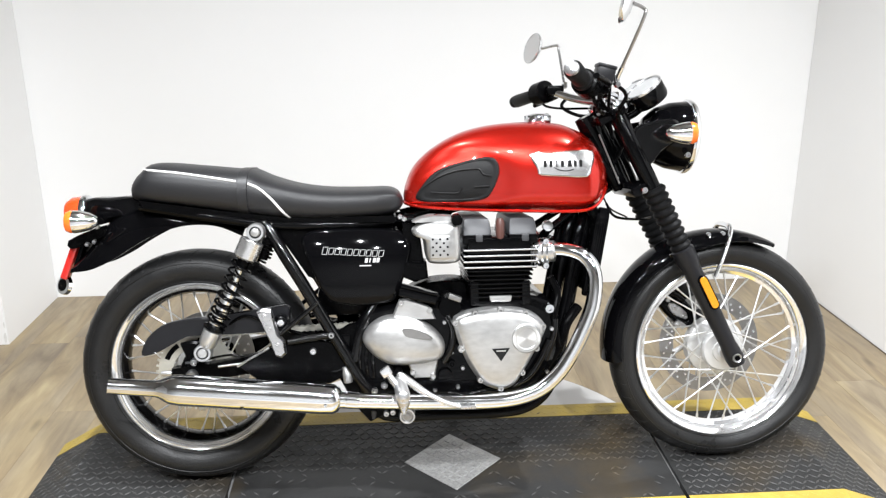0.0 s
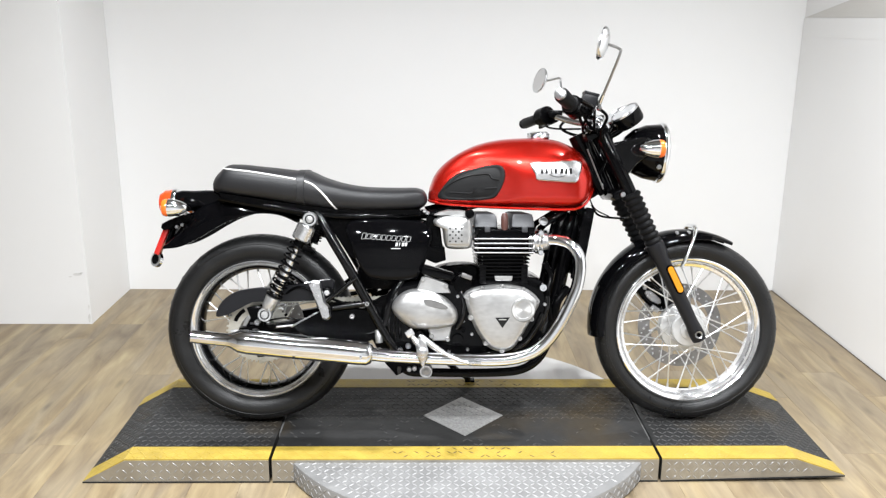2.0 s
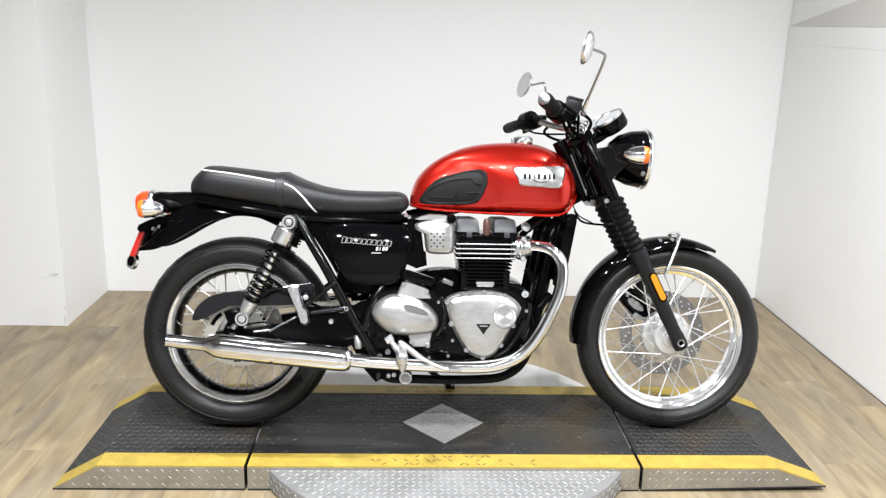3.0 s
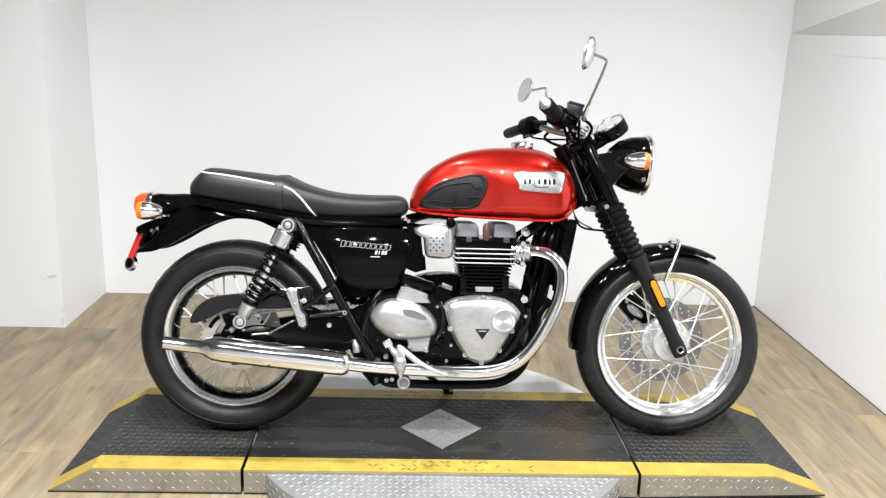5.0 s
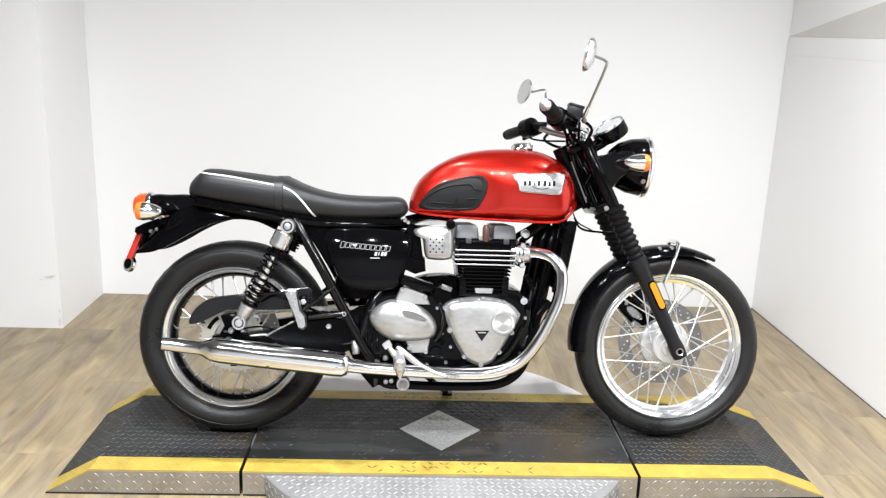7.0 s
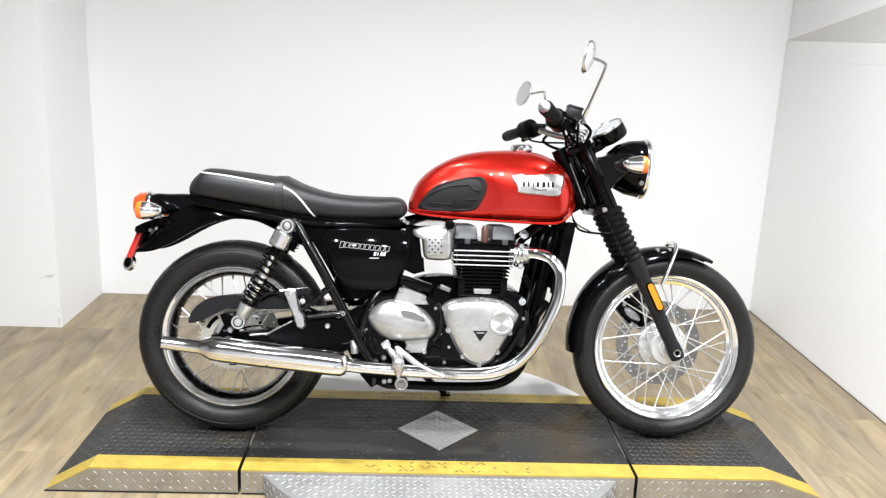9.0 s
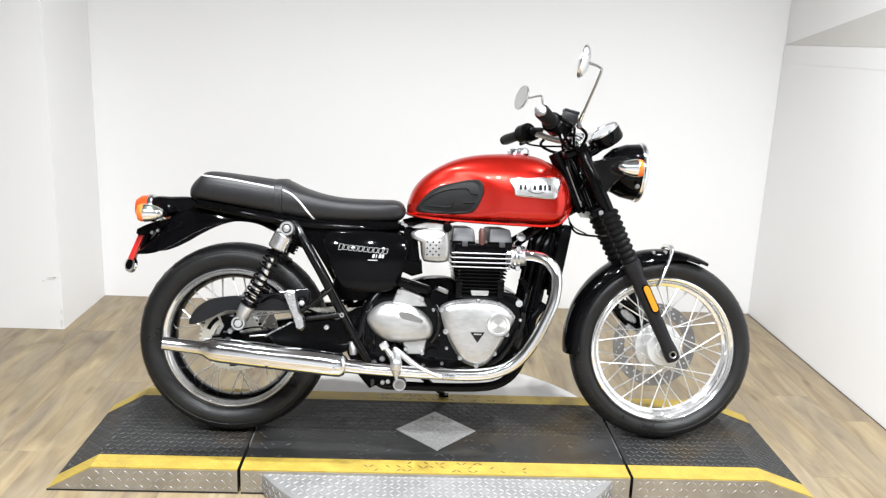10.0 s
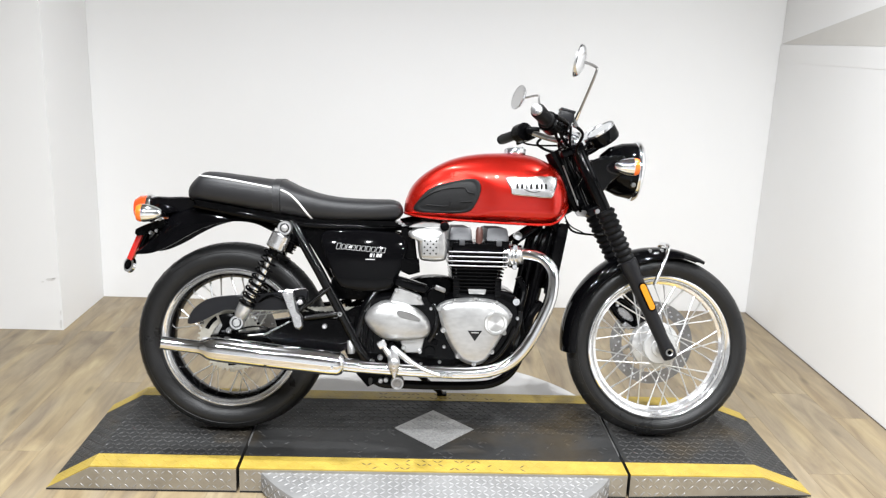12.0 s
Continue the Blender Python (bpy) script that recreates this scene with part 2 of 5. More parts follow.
def tube(pts, r, sides=12, smooth=6, closed=False, bm=None):
    """A round bar along the points; r is a number or one for each point."""
    radii = r if isinstance(r, (list, tuple)) else [r] * len(pts)
    line = [np.append(np.array(p, float), q) for p, q in zip(pts, radii)]
    line = curve_through(line, smooth, closed) if smooth > 1 else line
    rings, up = [], None
    for i, p in enumerate(line):
        a = line[i - 1] if i or closed else line[0]
        b = line[(i + 1) % len(line)] if closed or i + 1 < len(line) else line[-1]
        d = Vector(b[:3] - a[:3]).normalized()
        if up is None:
            up = d.orthogonal().normalized()
        up = (up - d * up.dot(d)).normalized()
        side = d.cross(up)
        rings.append([Vector(p[:3]) + (up * math.cos(t) + side * math.sin(t)) * p[3]
                      for t in [2 * math.pi * k / sides for k in range(sides)]])
    out = bm or bmesh.new()
    return skin(out, rings, closed)


def lathe(profile, segments=48, axis="y", at=(0, 0, 0), tilt=None, closed=False, bm=None):
    """Turns (radius, along) pairs round an axis."""
    rings = []
    for r, s in profile:
        ring = []
        for k in range(segments):
            t = 2 * math.pi * k / segments
            v = {"y": Vector((r * math.cos(t), s, r * math.sin(t))),
                 "x": Vector((s, r * math.cos(t), r * math.sin(t))),
                 "z": Vector((r * math.cos(t), r * math.sin(t), s))}[axis]
            if tilt is not None:
                v = tilt @ v
            ring.append(v + Vector(at))
        rings.append(ring)
    return skin(bm or bmesh.new(), rings, closed)


def rod(a, b, r, sides=12, bm=None, r2=None):
    return tube([a, b], [r, r if r2 is None else r2], sides, 1, bm=bm)


def block(size, at=(0, 0, 0), bevel=0.004, turn=None, bm=None, taper=1.0):
    """A box with rounded edges; taper narrows its top."""
    out = bmesh.new()
    bmesh.ops.create_cube(out, size=1)
    for v in out.verts:
        k = taper if v.co.z > 0 else 1.0
        v.co = Vector((v.co.x * size[0] * k, v.co.y * size[1] * k, v.co.z * size[2]))
    if bevel > 0:
        bmesh.ops.bevel(out, geom=list(out.edges), offset=bevel, segments=2, profile=0.6, affect="EDGES")
    for v in out.verts:
        v.co = (turn @ v.co if turn is not None else v.co) + Vector(at)
    if bm is None:
        return out
    return join(bm, out)


def join(bm, other):
    table = {v: bm.verts.new(v.co) for v in other.verts}
    for f in other.faces:
        bm.faces.new([table[v] for v in f.verts])
    other.free()
    return bm


def mirrored(bm):
    for v in bm.verts:
        v.co.y = -v.co.y
    bmesh.ops.reverse_faces(bm, faces=bm.faces)
    return bm


def slab(outline, y_from, y_to, steps=4, bevel=0.003, bm=None):
    """A plate: a side outline (x, z), smoothed, from one y to another, its edges rounded."""
    line = curve_through(outline, steps, True) if steps > 1 else [np.array(p, float) for p in outline]
    c = sum(line) / len(line)
    s = 1 if y_to > y_from else -1
    rings = []
    for inset, y in ((bevel, y_from), (0, y_from + s * bevel), (0, y_to - s * bevel), (bevel, y_to)):
        ring = []
        for p in line:
            d = c - p
            q = p + d / max(1e-6, np.linalg.norm(d)) * inset
            ring.append(Vector((q[0], y, q[1])))
        rings.append(ring)
    return skin(bm or bmesh.new(), rings)


def drape(outline, surface, rings, steps=5, bm=None, centre=None):
    """A shell whose outline (x, z) shrinks ring by ring: (scale, lift towards -y) over surface(x, z)."""
    line = curve_through(outline, steps, True) if steps > 1 else [np.array(p, float) for p in outline]
    c = np.array(centre) if centre else sum(line) / len(line)
    made = []
    for k, lift in rings:
        ring = []
        for p in line:
            q = c + (p - c) * k
            ring.append(Vector((q[0], surface(q[0], q[1]) - lift, q[1])))
        made.append(ring)
    return skin(bm or bmesh.new(), made)


def mesh_of(bm, name, mat, smooth=True, sharp=38):
    me = bpy.data.meshes.new(name)
    bm.to_mesh(me)
    bm.free()
    me.materials.append(mat)
    if smooth:
        me.polygons.foreach_set("use_smooth", [True] * len(me.polygons))
        me.set_sharp_from_angle(angle=radians(sharp))
    return me


def part(name, bm, mat, parent=None, label="", smooth=True, kind="", sharp=38):
    ob = new(name, mesh_of(bm, name, mat, smooth, sharp))
    ob.parent = parent
    return tagged(ob, label, kind=kind)


def thing(name, m, label, category, group=""):
    ob = new(name)
    ob.empty_display_size = 0.1
    ob.matrix_basis = m
    return tagged(ob, label, category, group)


def bolt(at, r=0.006, h=0.006, axis="y", toward=-1):
    s = toward
    off = {"y": (at[0], at[1], at[2]), "x": at, "z": at}[axis]
    return lathe([(r, -s * 0.004), (r, s * h * 0.6), (r * 0.8, s * h), (r * 0.45, s * h), (r * 0.4, s * h * 0.5)], 12, axis, off)


# ---- the room ----
X_LEFT, X_RIGHT, Y_BACK, Y_JUT = -1.698, 1.736, 1.494, 0.966
LEDGE = 1.416


def wall(name, lo, hi, mat, label):
    size = [b - a for a, b in zip(lo, hi)]
    at = [(a + b) / 2 for a, b in zip(lo, hi)]
    ob = part(name, block(size, at, 0.001), mat, smooth=False)
    return tagged(ob, label, "wall", kind="structure")


wall("wall_back", (X_LEFT - 0.1, Y_BACK, 0), (X_RIGHT + 1.2, Y_BACK + 0.12, CEILING), WALL, "smooth white painted wall behind the motorcycle")
wall("wall_left", (-4.2, Y_JUT, 0), (X_LEFT, Y_BACK - 0.002, CEILING), WALL, "white painted projecting wall block with a scuffed corner")
wall("wall_right", (X_RIGHT, -1.4, 0), (X_RIGHT + 0.12, Y_BACK - 0.002, LEDGE - 0.085), WALL, "white painted partition wall beside the bay")
wall("wall_right_upper", (X_RIGHT + 0.005, -1.4, LEDGE), (X_RIGHT + 0.12, Y_BACK - 0.002, CEILING), WALL, "white painted wall above the ledge board")
# Three unseen walls added; the front one stands close to brighten the chrome.
wall("unseen_wall_far", (-4.32, -4.4, 0), (-4.2, Y_JUT - 0.002, CEILING), UNSEENWALL, "unseen grey side wall, added to close the room")
wall("unseen_wall_near", (4.2, -4.4, 0), (4.32, Y_BACK, CEILING), UNSEENWALL, "unseen grey side wall, added to close the room")
wall("unseen_wall_front", (-4.2, -4.52, 0), (4.2, -4.4, CEILING), UNSEENWALL, "unseen grey wall facing the bay, added for bounce and chrome reflections")
ledge = part("trim", block((0.122, Y_BACK + 1.396, 0.0875), (X_RIGHT + 0.0602, (Y_BACK - 1.404) / 2, LEDGE - 0.0425), 0.0015), WALL, smooth=False)
tagged(ledge, "white painted ledge board along the partition wall", "trim", kind="structure")
# Thin grey triangle: the soft diagonal shadow above the ledge, made as a sheet.
wall_shade = part("wall_shadow", slab([(0, 0), (-1.9, 0.0), (-1.9, 0.327)], 0, 0.01, 1, 0.0002), WALLSHADOW, smooth=False)
wall_shade.matrix_basis = Matrix.Translation((X_RIGHT + 0.011, Y_BACK - 0.01, LEDGE + 0.003)) @ Matrix.Rotation(radians(90), 4, "Z") 
tagged(wall_shade, "grey sloping sheet standing in for the soft shadow above the white ledge", "panel", kind="structure")
joint = part("baseboard", block((0.003, Y_BACK + 1.39, 0.0035), (X_RIGHT - 0.004, (Y_BACK - 1.4) / 2, 0.0018), 0.0006), SUBFLOOR, smooth=False)
tagged(joint, "thin dark sealant joint at the wall foot", "trim", kind="structure")
ceiling = part("ceiling", block((8.6, 8.0, 0.1), (0, -2.3, CEILING + 0.05), 0.002), CEIL, smooth=False)
tagged(ceiling, "dark grey painted flat ceiling with round lamps", "ceiling", kind="structure")
for y, z, w, h in ((-1.741, 0.245, 0.042, 0.014), (-1.724, 0.251, 0.018, 0.007), (-1.776, 0.233, 0.016, 0.005), (-1.708, 0.030, 0.012, 0.042), (-1.705, 0.085, 0.006, 0.024)):
    bm = slab([(-w / 2, 0), (-w / 5, h * 0.4), (w / 3, h * 0.5), (w / 2, h * 0.1), (w / 4, -h * 0.4), (-w / 4, -h * 0.5)], 0, 0.0008, 3, 0.0002)
    o = part("scuff_mark", bm, MARK, bpy.data.objects["wall_left"], smooth=False)
    o.matrix_basis = pose(y, Y_JUT - 0.001, z)
floor = part("floor", block((8.6, 8.0, 0.1), (0, -2.3, -0.054), 0.002), SUBFLOOR, smooth=False)
tagged(floor, "light oak vinyl plank floor", "floor", kind="structure")


def ceiling_lamp(x, y):
    top = thing("ceiling_lamp", pose(x, y, CEILING), "round white ceiling lamp, lit, unseen, fixed to the ceiling", "lamp", "ceiling lamps")
    part("housing", lathe([(0.02, 0), (0.10, 0), (0.105, -0.02), (0.098, -0.055), (0.09, -0.055), (0.088, -0.04)], 32, "z"), WHITE, top)
    light = bpy.data.lights.new("lamp", "AREA")
    light.shape, light.size, light.energy, light.color = "DISK", 0.085, LAMP_WATTS, (0.945, 0.97, 1.0)
    light.spread = radians(145)
    ob = new("bulb", light)
    ob.parent = top
    ob.location = (0, 0, -0.06)
    return top


for lx, ly in LAMPS:
    ceiling_lamp(lx, ly)


# ---- platform with ramps and turntable ----
DECK = 0.0797
P_FRONT, P_BACK = -0.436, 0.160
STRIPE = 0.078


def lug_mesh(bm, x, y, z, turn, length, width, height):
    """One raised lens-shaped lug."""
    c, s = math.cos(turn), math.sin(turn)
    ends = [(-length / 2, 0), (0, -width / 2), (length / 2, 0), (0, width / 2)]
    base = [bm.verts.new(z(x + u * c - v * s, y + u * s + v * c)) for u, v in ends]
    ridge = []
    for u in (-length * 0.22, length * 0.22):
        p = z(x + u * c, y + u * s)
        n = z(x + u * c, y + u * s, height)
        ridge.append(bm.verts.new(n))
    a, b = ridge
    bm.faces.new((base[0], base[1], a))
    bm.faces.new((base[1], base[2], b))
    bm.faces.new((base[1], b, a))
    bm.faces.new((base[2], base[3], b))
    bm.faces.new((base[3], base[0], a))
    bm.faces.new((base[3], a, b))


def lugs(x0, x1, y0, y1, surface, inside=lambda x, y: True, pitch=0.0198, length=0.0245, width=0.0066, height=0.0017, rows=None):
    bm = bmesh.new()
    nx, ny = int((x1 - x0) / pitch), max(1, round((y1 - y0) / (rows or pitch)))
    for i in range(nx):
        for j in range(ny):
            x, y = x0 + (i + 0.5) * (x1 - x0) / nx, y0 + (j + 0.5) * (y1 - y0) / ny
            if inside(x, y):
                lug_mesh(bm, x, y, surface, radians(45 if (i + j) % 2 else -45), length, width, height)
    return bm


def deck_height(x):
    """The top: level in the middle, falling towards the floor over both ends; one tip stands a little proud."""
    tip, run = (0.022, 0.160) if x > 0 else (0.004, 0.135)
    return min(DECK, max(tip, tip + (DECK - tip) * (1.195 - abs(x)) / run))


def deck_foot(x):
    """The underside: one ramp lifts slightly towards its tip."""
    return max(0.001, 0.001 + 0.016 * (x - 0.62) / 0.575)


def deck_point(x, y, up=0.0):
    return Vector((x, y, deck_height(x) + 0.0005 + up))


platform = thing("motorcycle_platform", pose(0, 0, 0), "black tread-plate platform with yellow edges and ramped ends", "platform")


def section(name, x0, x1):
    xs = [x0, x1]
    for b in (-1.06, 1.035):
        if x0 < b < x1:
            xs = sorted(xs + [b])
    def run(xs, y0, y1, lift, foot):
        outline = [(x, deck_height(x) + lift) for x in xs] + [(x, deck_foot(x) if foot is not None else deck_height(x) - 0.004) for x in xs[::-1]]
        bm = bmesh.new()
        return skin(bm, [[Vector((x, y, z)) for x, z in outline] for y in (y0, y1)])
    deck = part(name, run(xs, P_FRONT, P_BACK, 0.0, 0.0), TREAD, platform, smooth=False)
    for y0, y1 in ((P_FRONT - 0.001, P_FRONT + STRIPE), (P_BACK - STRIPE * 0.9, P_BACK + 0.001)):
        part("yellow_stripe", run(xs, y0, y1, 0.0012, None), YELLOW, deck, "yellow painted tread edge", smooth=False)
        def worn(x, y):
            return (math.sin(x * 127.1 + y * 311.7) * 43758.5) % 1.0 < 0.62 - 1.9 * abs(x - 0.02)
        def on_stripe(x, y, up=0.0):
            return deck_point(x, y, up + 0.001)
        part("stripe_lug", lugs(x0 + 0.01, x1 - 0.01, y0 + 0.004, y1 - 0.004, on_stripe, lambda x, y: not worn(x, y), 0.0172, height=0.0008, rows=0.026), YELLOW, deck, kind="stuff", smooth=False)
        if abs(x0 + x1) < 0.2:
            part("worn_lug", lugs(x0 + 0.01, x1 - 0.01, y0 + 0.004, y1 - 0.004, on_stripe, worn, 0.0172, height=0.0012, rows=0.026), WORNYELLOW, deck, "lugs with the yellow worn off", kind="stuff", smooth=False)
    def standing(x, y):
        rubbed = name == "deck" and y < -0.165 and (math.sin(x * 91.7 + y * 211.3) * 43758.5) % 1.0 > 0.14
        return not rubbed and abs(x) / 0.137 + abs(y + 0.142) / 0.148 > 1.06
    part("tread_lug", lugs(x0 + 0.01, x1 - 0.01, P_FRONT + STRIPE, P_BACK - STRIPE * 0.9, deck_point,
                            standing, 0.0172, rows=0.026), LUG, deck, kind="stuff", smooth=False)
    for y, s in ((P_FRONT, -1), (P_BACK, 1)):
        outline = [(x, max(deck_foot(x) + 0.0037, deck_height(x) - 0.003)) for x in xs] + [(x, deck_foot(x) + 0.0035) for x in xs[::-1]]
        bm = skin(bmesh.new(), [[Vector((x, y + s * d, z)) for x, z in outline] for d in (0.0005, 0.003)])
        part("side_plate", bm, SIDEPLATE, deck, "bare tread-plate side", smooth=False)
        # Dark strip for the shadow line in the gap below the side plate.
        bm = skin(bmesh.new(), [[Vector((x, y + s * d, z)) for x, z in [(x, deck_foot(x) + 0.004) for x in xs] + [(x, deck_foot(x) - 0.0005) for x in xs[::-1]]] for d in (0.0005, 0.0045)])
        part("foot_shadow", bm, GAP, deck, "dark strip standing in for the shadow line at the foot", smooth=False)
        def face(x, z, up=0.0, y=y, s=s):
            return Vector((x, y + s * (0.0032 + up), z))
        part("side_lug", lugs(x0 + 0.01, x1 - 0.01, 0.004, DECK - 0.004, face, lambda x, z: deck_foot(x) + 0.010 < z < deck_height(x + math.copysign(0.014, x)) - 0.012, 0.0215, 0.0205, 0.0046, 0.0012), PLATELUG, deck, kind="stuff", smooth=False)
    return deck


section("ramp", -1.195, -0.6165)
section("deck", -0.6065, 0.6015)
section("ramp", 0.6115, 1.195)
diamond = part("diamond_plate", skin(bmesh.new(), [[Vector((x * k, -0.142 + y * k, z)) for x, y in ((-0.137, 0), (0, -0.146), (0.137, 0), (0, 0.146))]
                                                    for k, z in ((1.0, DECK - 0.004), (1.0, DECK + 0.0015), (0.985, DECK + 0.003))]), INLAY, platform, "bare steel diamond inlay", smooth=False)
part("diamond_lug", lugs(-0.14, 0.14, -0.29, 0.006, lambda x, y, up=0.0: Vector((x, y, DECK + 0.003 + up)),
                          lambda x, y: abs(x) / 0.137 + abs(y + 0.142) / 0.146 < 0.88), PLATELUG, diamond, kind="stuff", smooth=False)

turntable = thing("turntable", pose(0.003, -0.112, 0), "round bare tread-plate turntable disc under the platform", "turntable")
TT_R, TT_H = 0.634, 0.068
part("disc", lathe([(0.1, 0.002), (TT_R - 0.004, 0.002), (TT_R, 0.006), (TT_R, TT_H - 0.003), (TT_R - 0.002, TT_H), (0.1, TT_H)], 128, "z"), PLATE, turntable)
part("disc_lug", lugs(-0.63, 0.63, -0.63, 0.63, lambda x, y, up=0.0: Vector((x, y, TT_H + 0.0003 + up)),
                       lambda x, y: math.hypot(x, y) < TT_R - 0.02 and y < -0.31, 0.0205), PLATELUG, turntable, kind="stuff", smooth=False)
edge = [(-0.565, 0.278), (0.565, 0.278)] + [((TT_R - 0.006) * math.cos(a), (TT_R - 0.006) * math.sin(a)) for a in [radians(28 + 124 * k / 30) for k in range(31)]]
part("rear_sheet", skin(bmesh.new(), [[Vector((x, y, z)) for x, y in edge] for z in (TT_H - 0.002, TT_H + 0.0016)]), PALESHEET, turntable, "smooth pale sheet on the far half", smooth=False)
part("rim_lug", lugs(-math.pi * TT_R, math.pi * TT_R, 0.005, TT_H - 0.004,
                      lambda a, z, up=0.0: Vector(((TT_R + 0.0004 + up) * math.cos(a / TT_R), (TT_R + 0.0004 + up) * math.sin(a / TT_R), z)),
                      pitch=0.0205, length=0.0205, width=0.005), PLATELUG, turntable, kind="stuff", smooth=False)


# ---- the motorcycle ----
LEAN = 11.0
bike = thing("motorcycle", pose(0, -0.155, DECK + 0.001, -LEAN), "red and black retro motorcycle leaning on its side stand", "motorcycle")


from mathutils.bvhtree import BVHTree


def outer_y(tree, x, z):
    """Where the near side of a shell lies at (x, z)."""
    return tree.ray_cast(Vector((x, -1.0, z)), Vector((0, 1, 0)))[0].y


def wheel(name, cx, cz, tyre_r, half, rim_r, rim_half, hub_profile, spokes, label, hub_r):
    hub = part(name, lathe(hub_profile, 48, "y", (cx, 0, cz)), HUB, bike, label)
    t, h, r = tyre_r, half, rim_r
    prof = [(r - 0.004, -rim_half + 0.006), (r + 0.006, -rim_half + 0.001), (r + 0.022, -h * 0.88), (r + (t - r) * 0.5, -h), (t - 0.022, -h * 0.90),
            (t - 0.010, -h * 0.68), (t - 0.003, -h * 0.36), (t, 0)]
    prof = prof + [(a, -b) for a, b in prof[-2::-1]]
    prof = [tuple(p) for p in curve_through(prof, 3)]
    tyre = part("tyre", lathe(prof, 96, "y", (cx, 0, cz), closed=True), RUBBER, hub, "black rubber tyre")
    # moulded bead lines and tread sipes
    bm = bmesh.new()
    for s in (-1, 1):
        for rr, yy in ((r + 0.014, h * 0.835), (t - 0.030, h * 0.965)):
            tube([(cx + rr * math.cos(a), s * yy, cz + rr * math.sin(a)) for a in [2 * math.pi * k / 72 for k in range(72)]], 0.0012, 5, 1, True, bm)
    part("bead_line", bm, RUBBER, tyre)
    bm = bmesh.new()
    for k in range(44):
        a = 2 * math.pi * k / 44
        for s in (-1, 1):
            off = 0.5 * math.pi / 44 * s
            pts = []
            for u, sunk in ((0.25, 0.0008), (0.5, 0.0045), (0.74, 0.0125), (0.93, 0.0225)):
                rr = t - 0.0010 - sunk
                b = a + off + u * 0.07
                pts.append((cx + rr * math.cos(b), s * h * u, cz + rr * math.sin(b)))
            tube(pts, [0.0012, 0.0015, 0.0017, 0.0014], 4, 2, False, bm)
    part("tread_groove", bm, GAP, tyre, kind="stuff")
    q = rim_half
    rim = [(r + 0.009, -q - 0.001), (r + 0.0095, -q - 0.005), (r + 0.006, -q - 0.007), (r + 0.001, -q - 0.004), (r - 0.006, -q + 0.002), (r - 0.010, -q + 0.010), (r - 0.012, -q * 0.5), (r - 0.021, -q * 0.34), (r - 0.023, 0)]
    rim = rim + [(a, -b) for a, b in rim[-2::-1]] + [(r + 0.002, q - 0.004), (r - 0.004, 0), (r + 0.002, -q + 0.004)]
    part("rim", lathe(rim, 96, "y", (cx, 0, cz), closed=True), RIM, hub, "chrome wheel rim")
    bm = rod((0, 0, 0), (0, 0, 0.93), 0.0023, 8)
    rod((0, 0, 0.91), (0, 0, 1.0), 0.0036, 8, bm)
    me = mesh_of(bm, "spoke", SPOKE)
    hub_y = 0.032
    for k in range(spokes):
        a = 2 * math.pi * (k + 0.5) / spokes
        side = -1 if k % 2 else 1
        lead = (1 if (k // 2) % 2 else -1) * radians(58)
        p = Vector((cx + hub_r * math.cos(a + lead), side * hub_y, cz + hub_r * math.sin(a + lead)))
        e = Vector((cx + (r - 0.019) * math.cos(a), side * 0.006, cz + (r - 0.019) * math.sin(a)))
        d = e - p
        o = new("spoke", me)
        o.parent = hub
        o.matrix_basis = Matrix.Translation(p) @ Vector((0, 0, 1)).rotation_difference(d.normalized()).to_matrix().to_4x4() @ Matrix.Diagonal((1, 1, d.length, 1))
    return hub


def disc_rotor(name, cx, cz, y, r_in, r_out, parent, holes):
    ob = part(name, lathe([(r_in, y - 0.002), (r_out, y - 0.002), (r_out, y + 0.002), (r_in, y + 0.002)], 96, "y", (cx, 0, cz), closed=True), DISC, parent, "drilled steel brake disc")
    bm = bmesh.new()
    for k in range(holes):
        a = 2 * math.pi * k / holes
        rr = r_in + (r_out - r_in) * (0.25 + 0.25 * (k % 3))
        lathe([(0.0035, -0.0026), (0.0035, 0.0026)], 8, "y", (cx + rr * math.cos(a), y, cz + rr * math.sin(a)), bm=bm)
    # Bright metal discs at the holes: the glints of their chamfers, put into colour.
    part("hole_glint", bm, EDGE, ob)
    return ob


FX, FZ, RX, RZ = 0.757, 0.3115, -0.681, 0.3145
front = wheel("front_wheel", FX, FZ, 0.3115, 0.050, 0.2345, 0.036,
              [(0.012, -0.072), (0.019, -0.072), (0.020, -0.056), (0.030, -0.055), (0.031, -0.049), (0.053, -0.047), (0.056, -0.043), (0.056, -0.036), (0.050, -0.032), (0.046, -0.030), (0.046, 0.0),
               (0.058, 0.002), (0.074, 0.004), (0.082, 0.008), (0.084, 0.014), (0.084, 0.040), (0.03, 0.048), (0.012, 0.07)], 36, "spoked front wheel with chrome rim", 0.060)
disc_rotor("brake_disc", FX, FZ, 0.062, 0.105, 0.146, front, 60)
for k in range(6):
    a = 2 * math.pi * k / 6
    bm = tube([(FX + 0.06 * math.cos(a), 0.055, FZ + 0.06 * math.sin(a)), (FX + 0.108 * math.cos(a + 0.25), 0.061, FZ + 0.108 * math.sin(a + 0.25))], 0.008, 6, 1)
    part("disc_carrier", bm, STEEL, front)
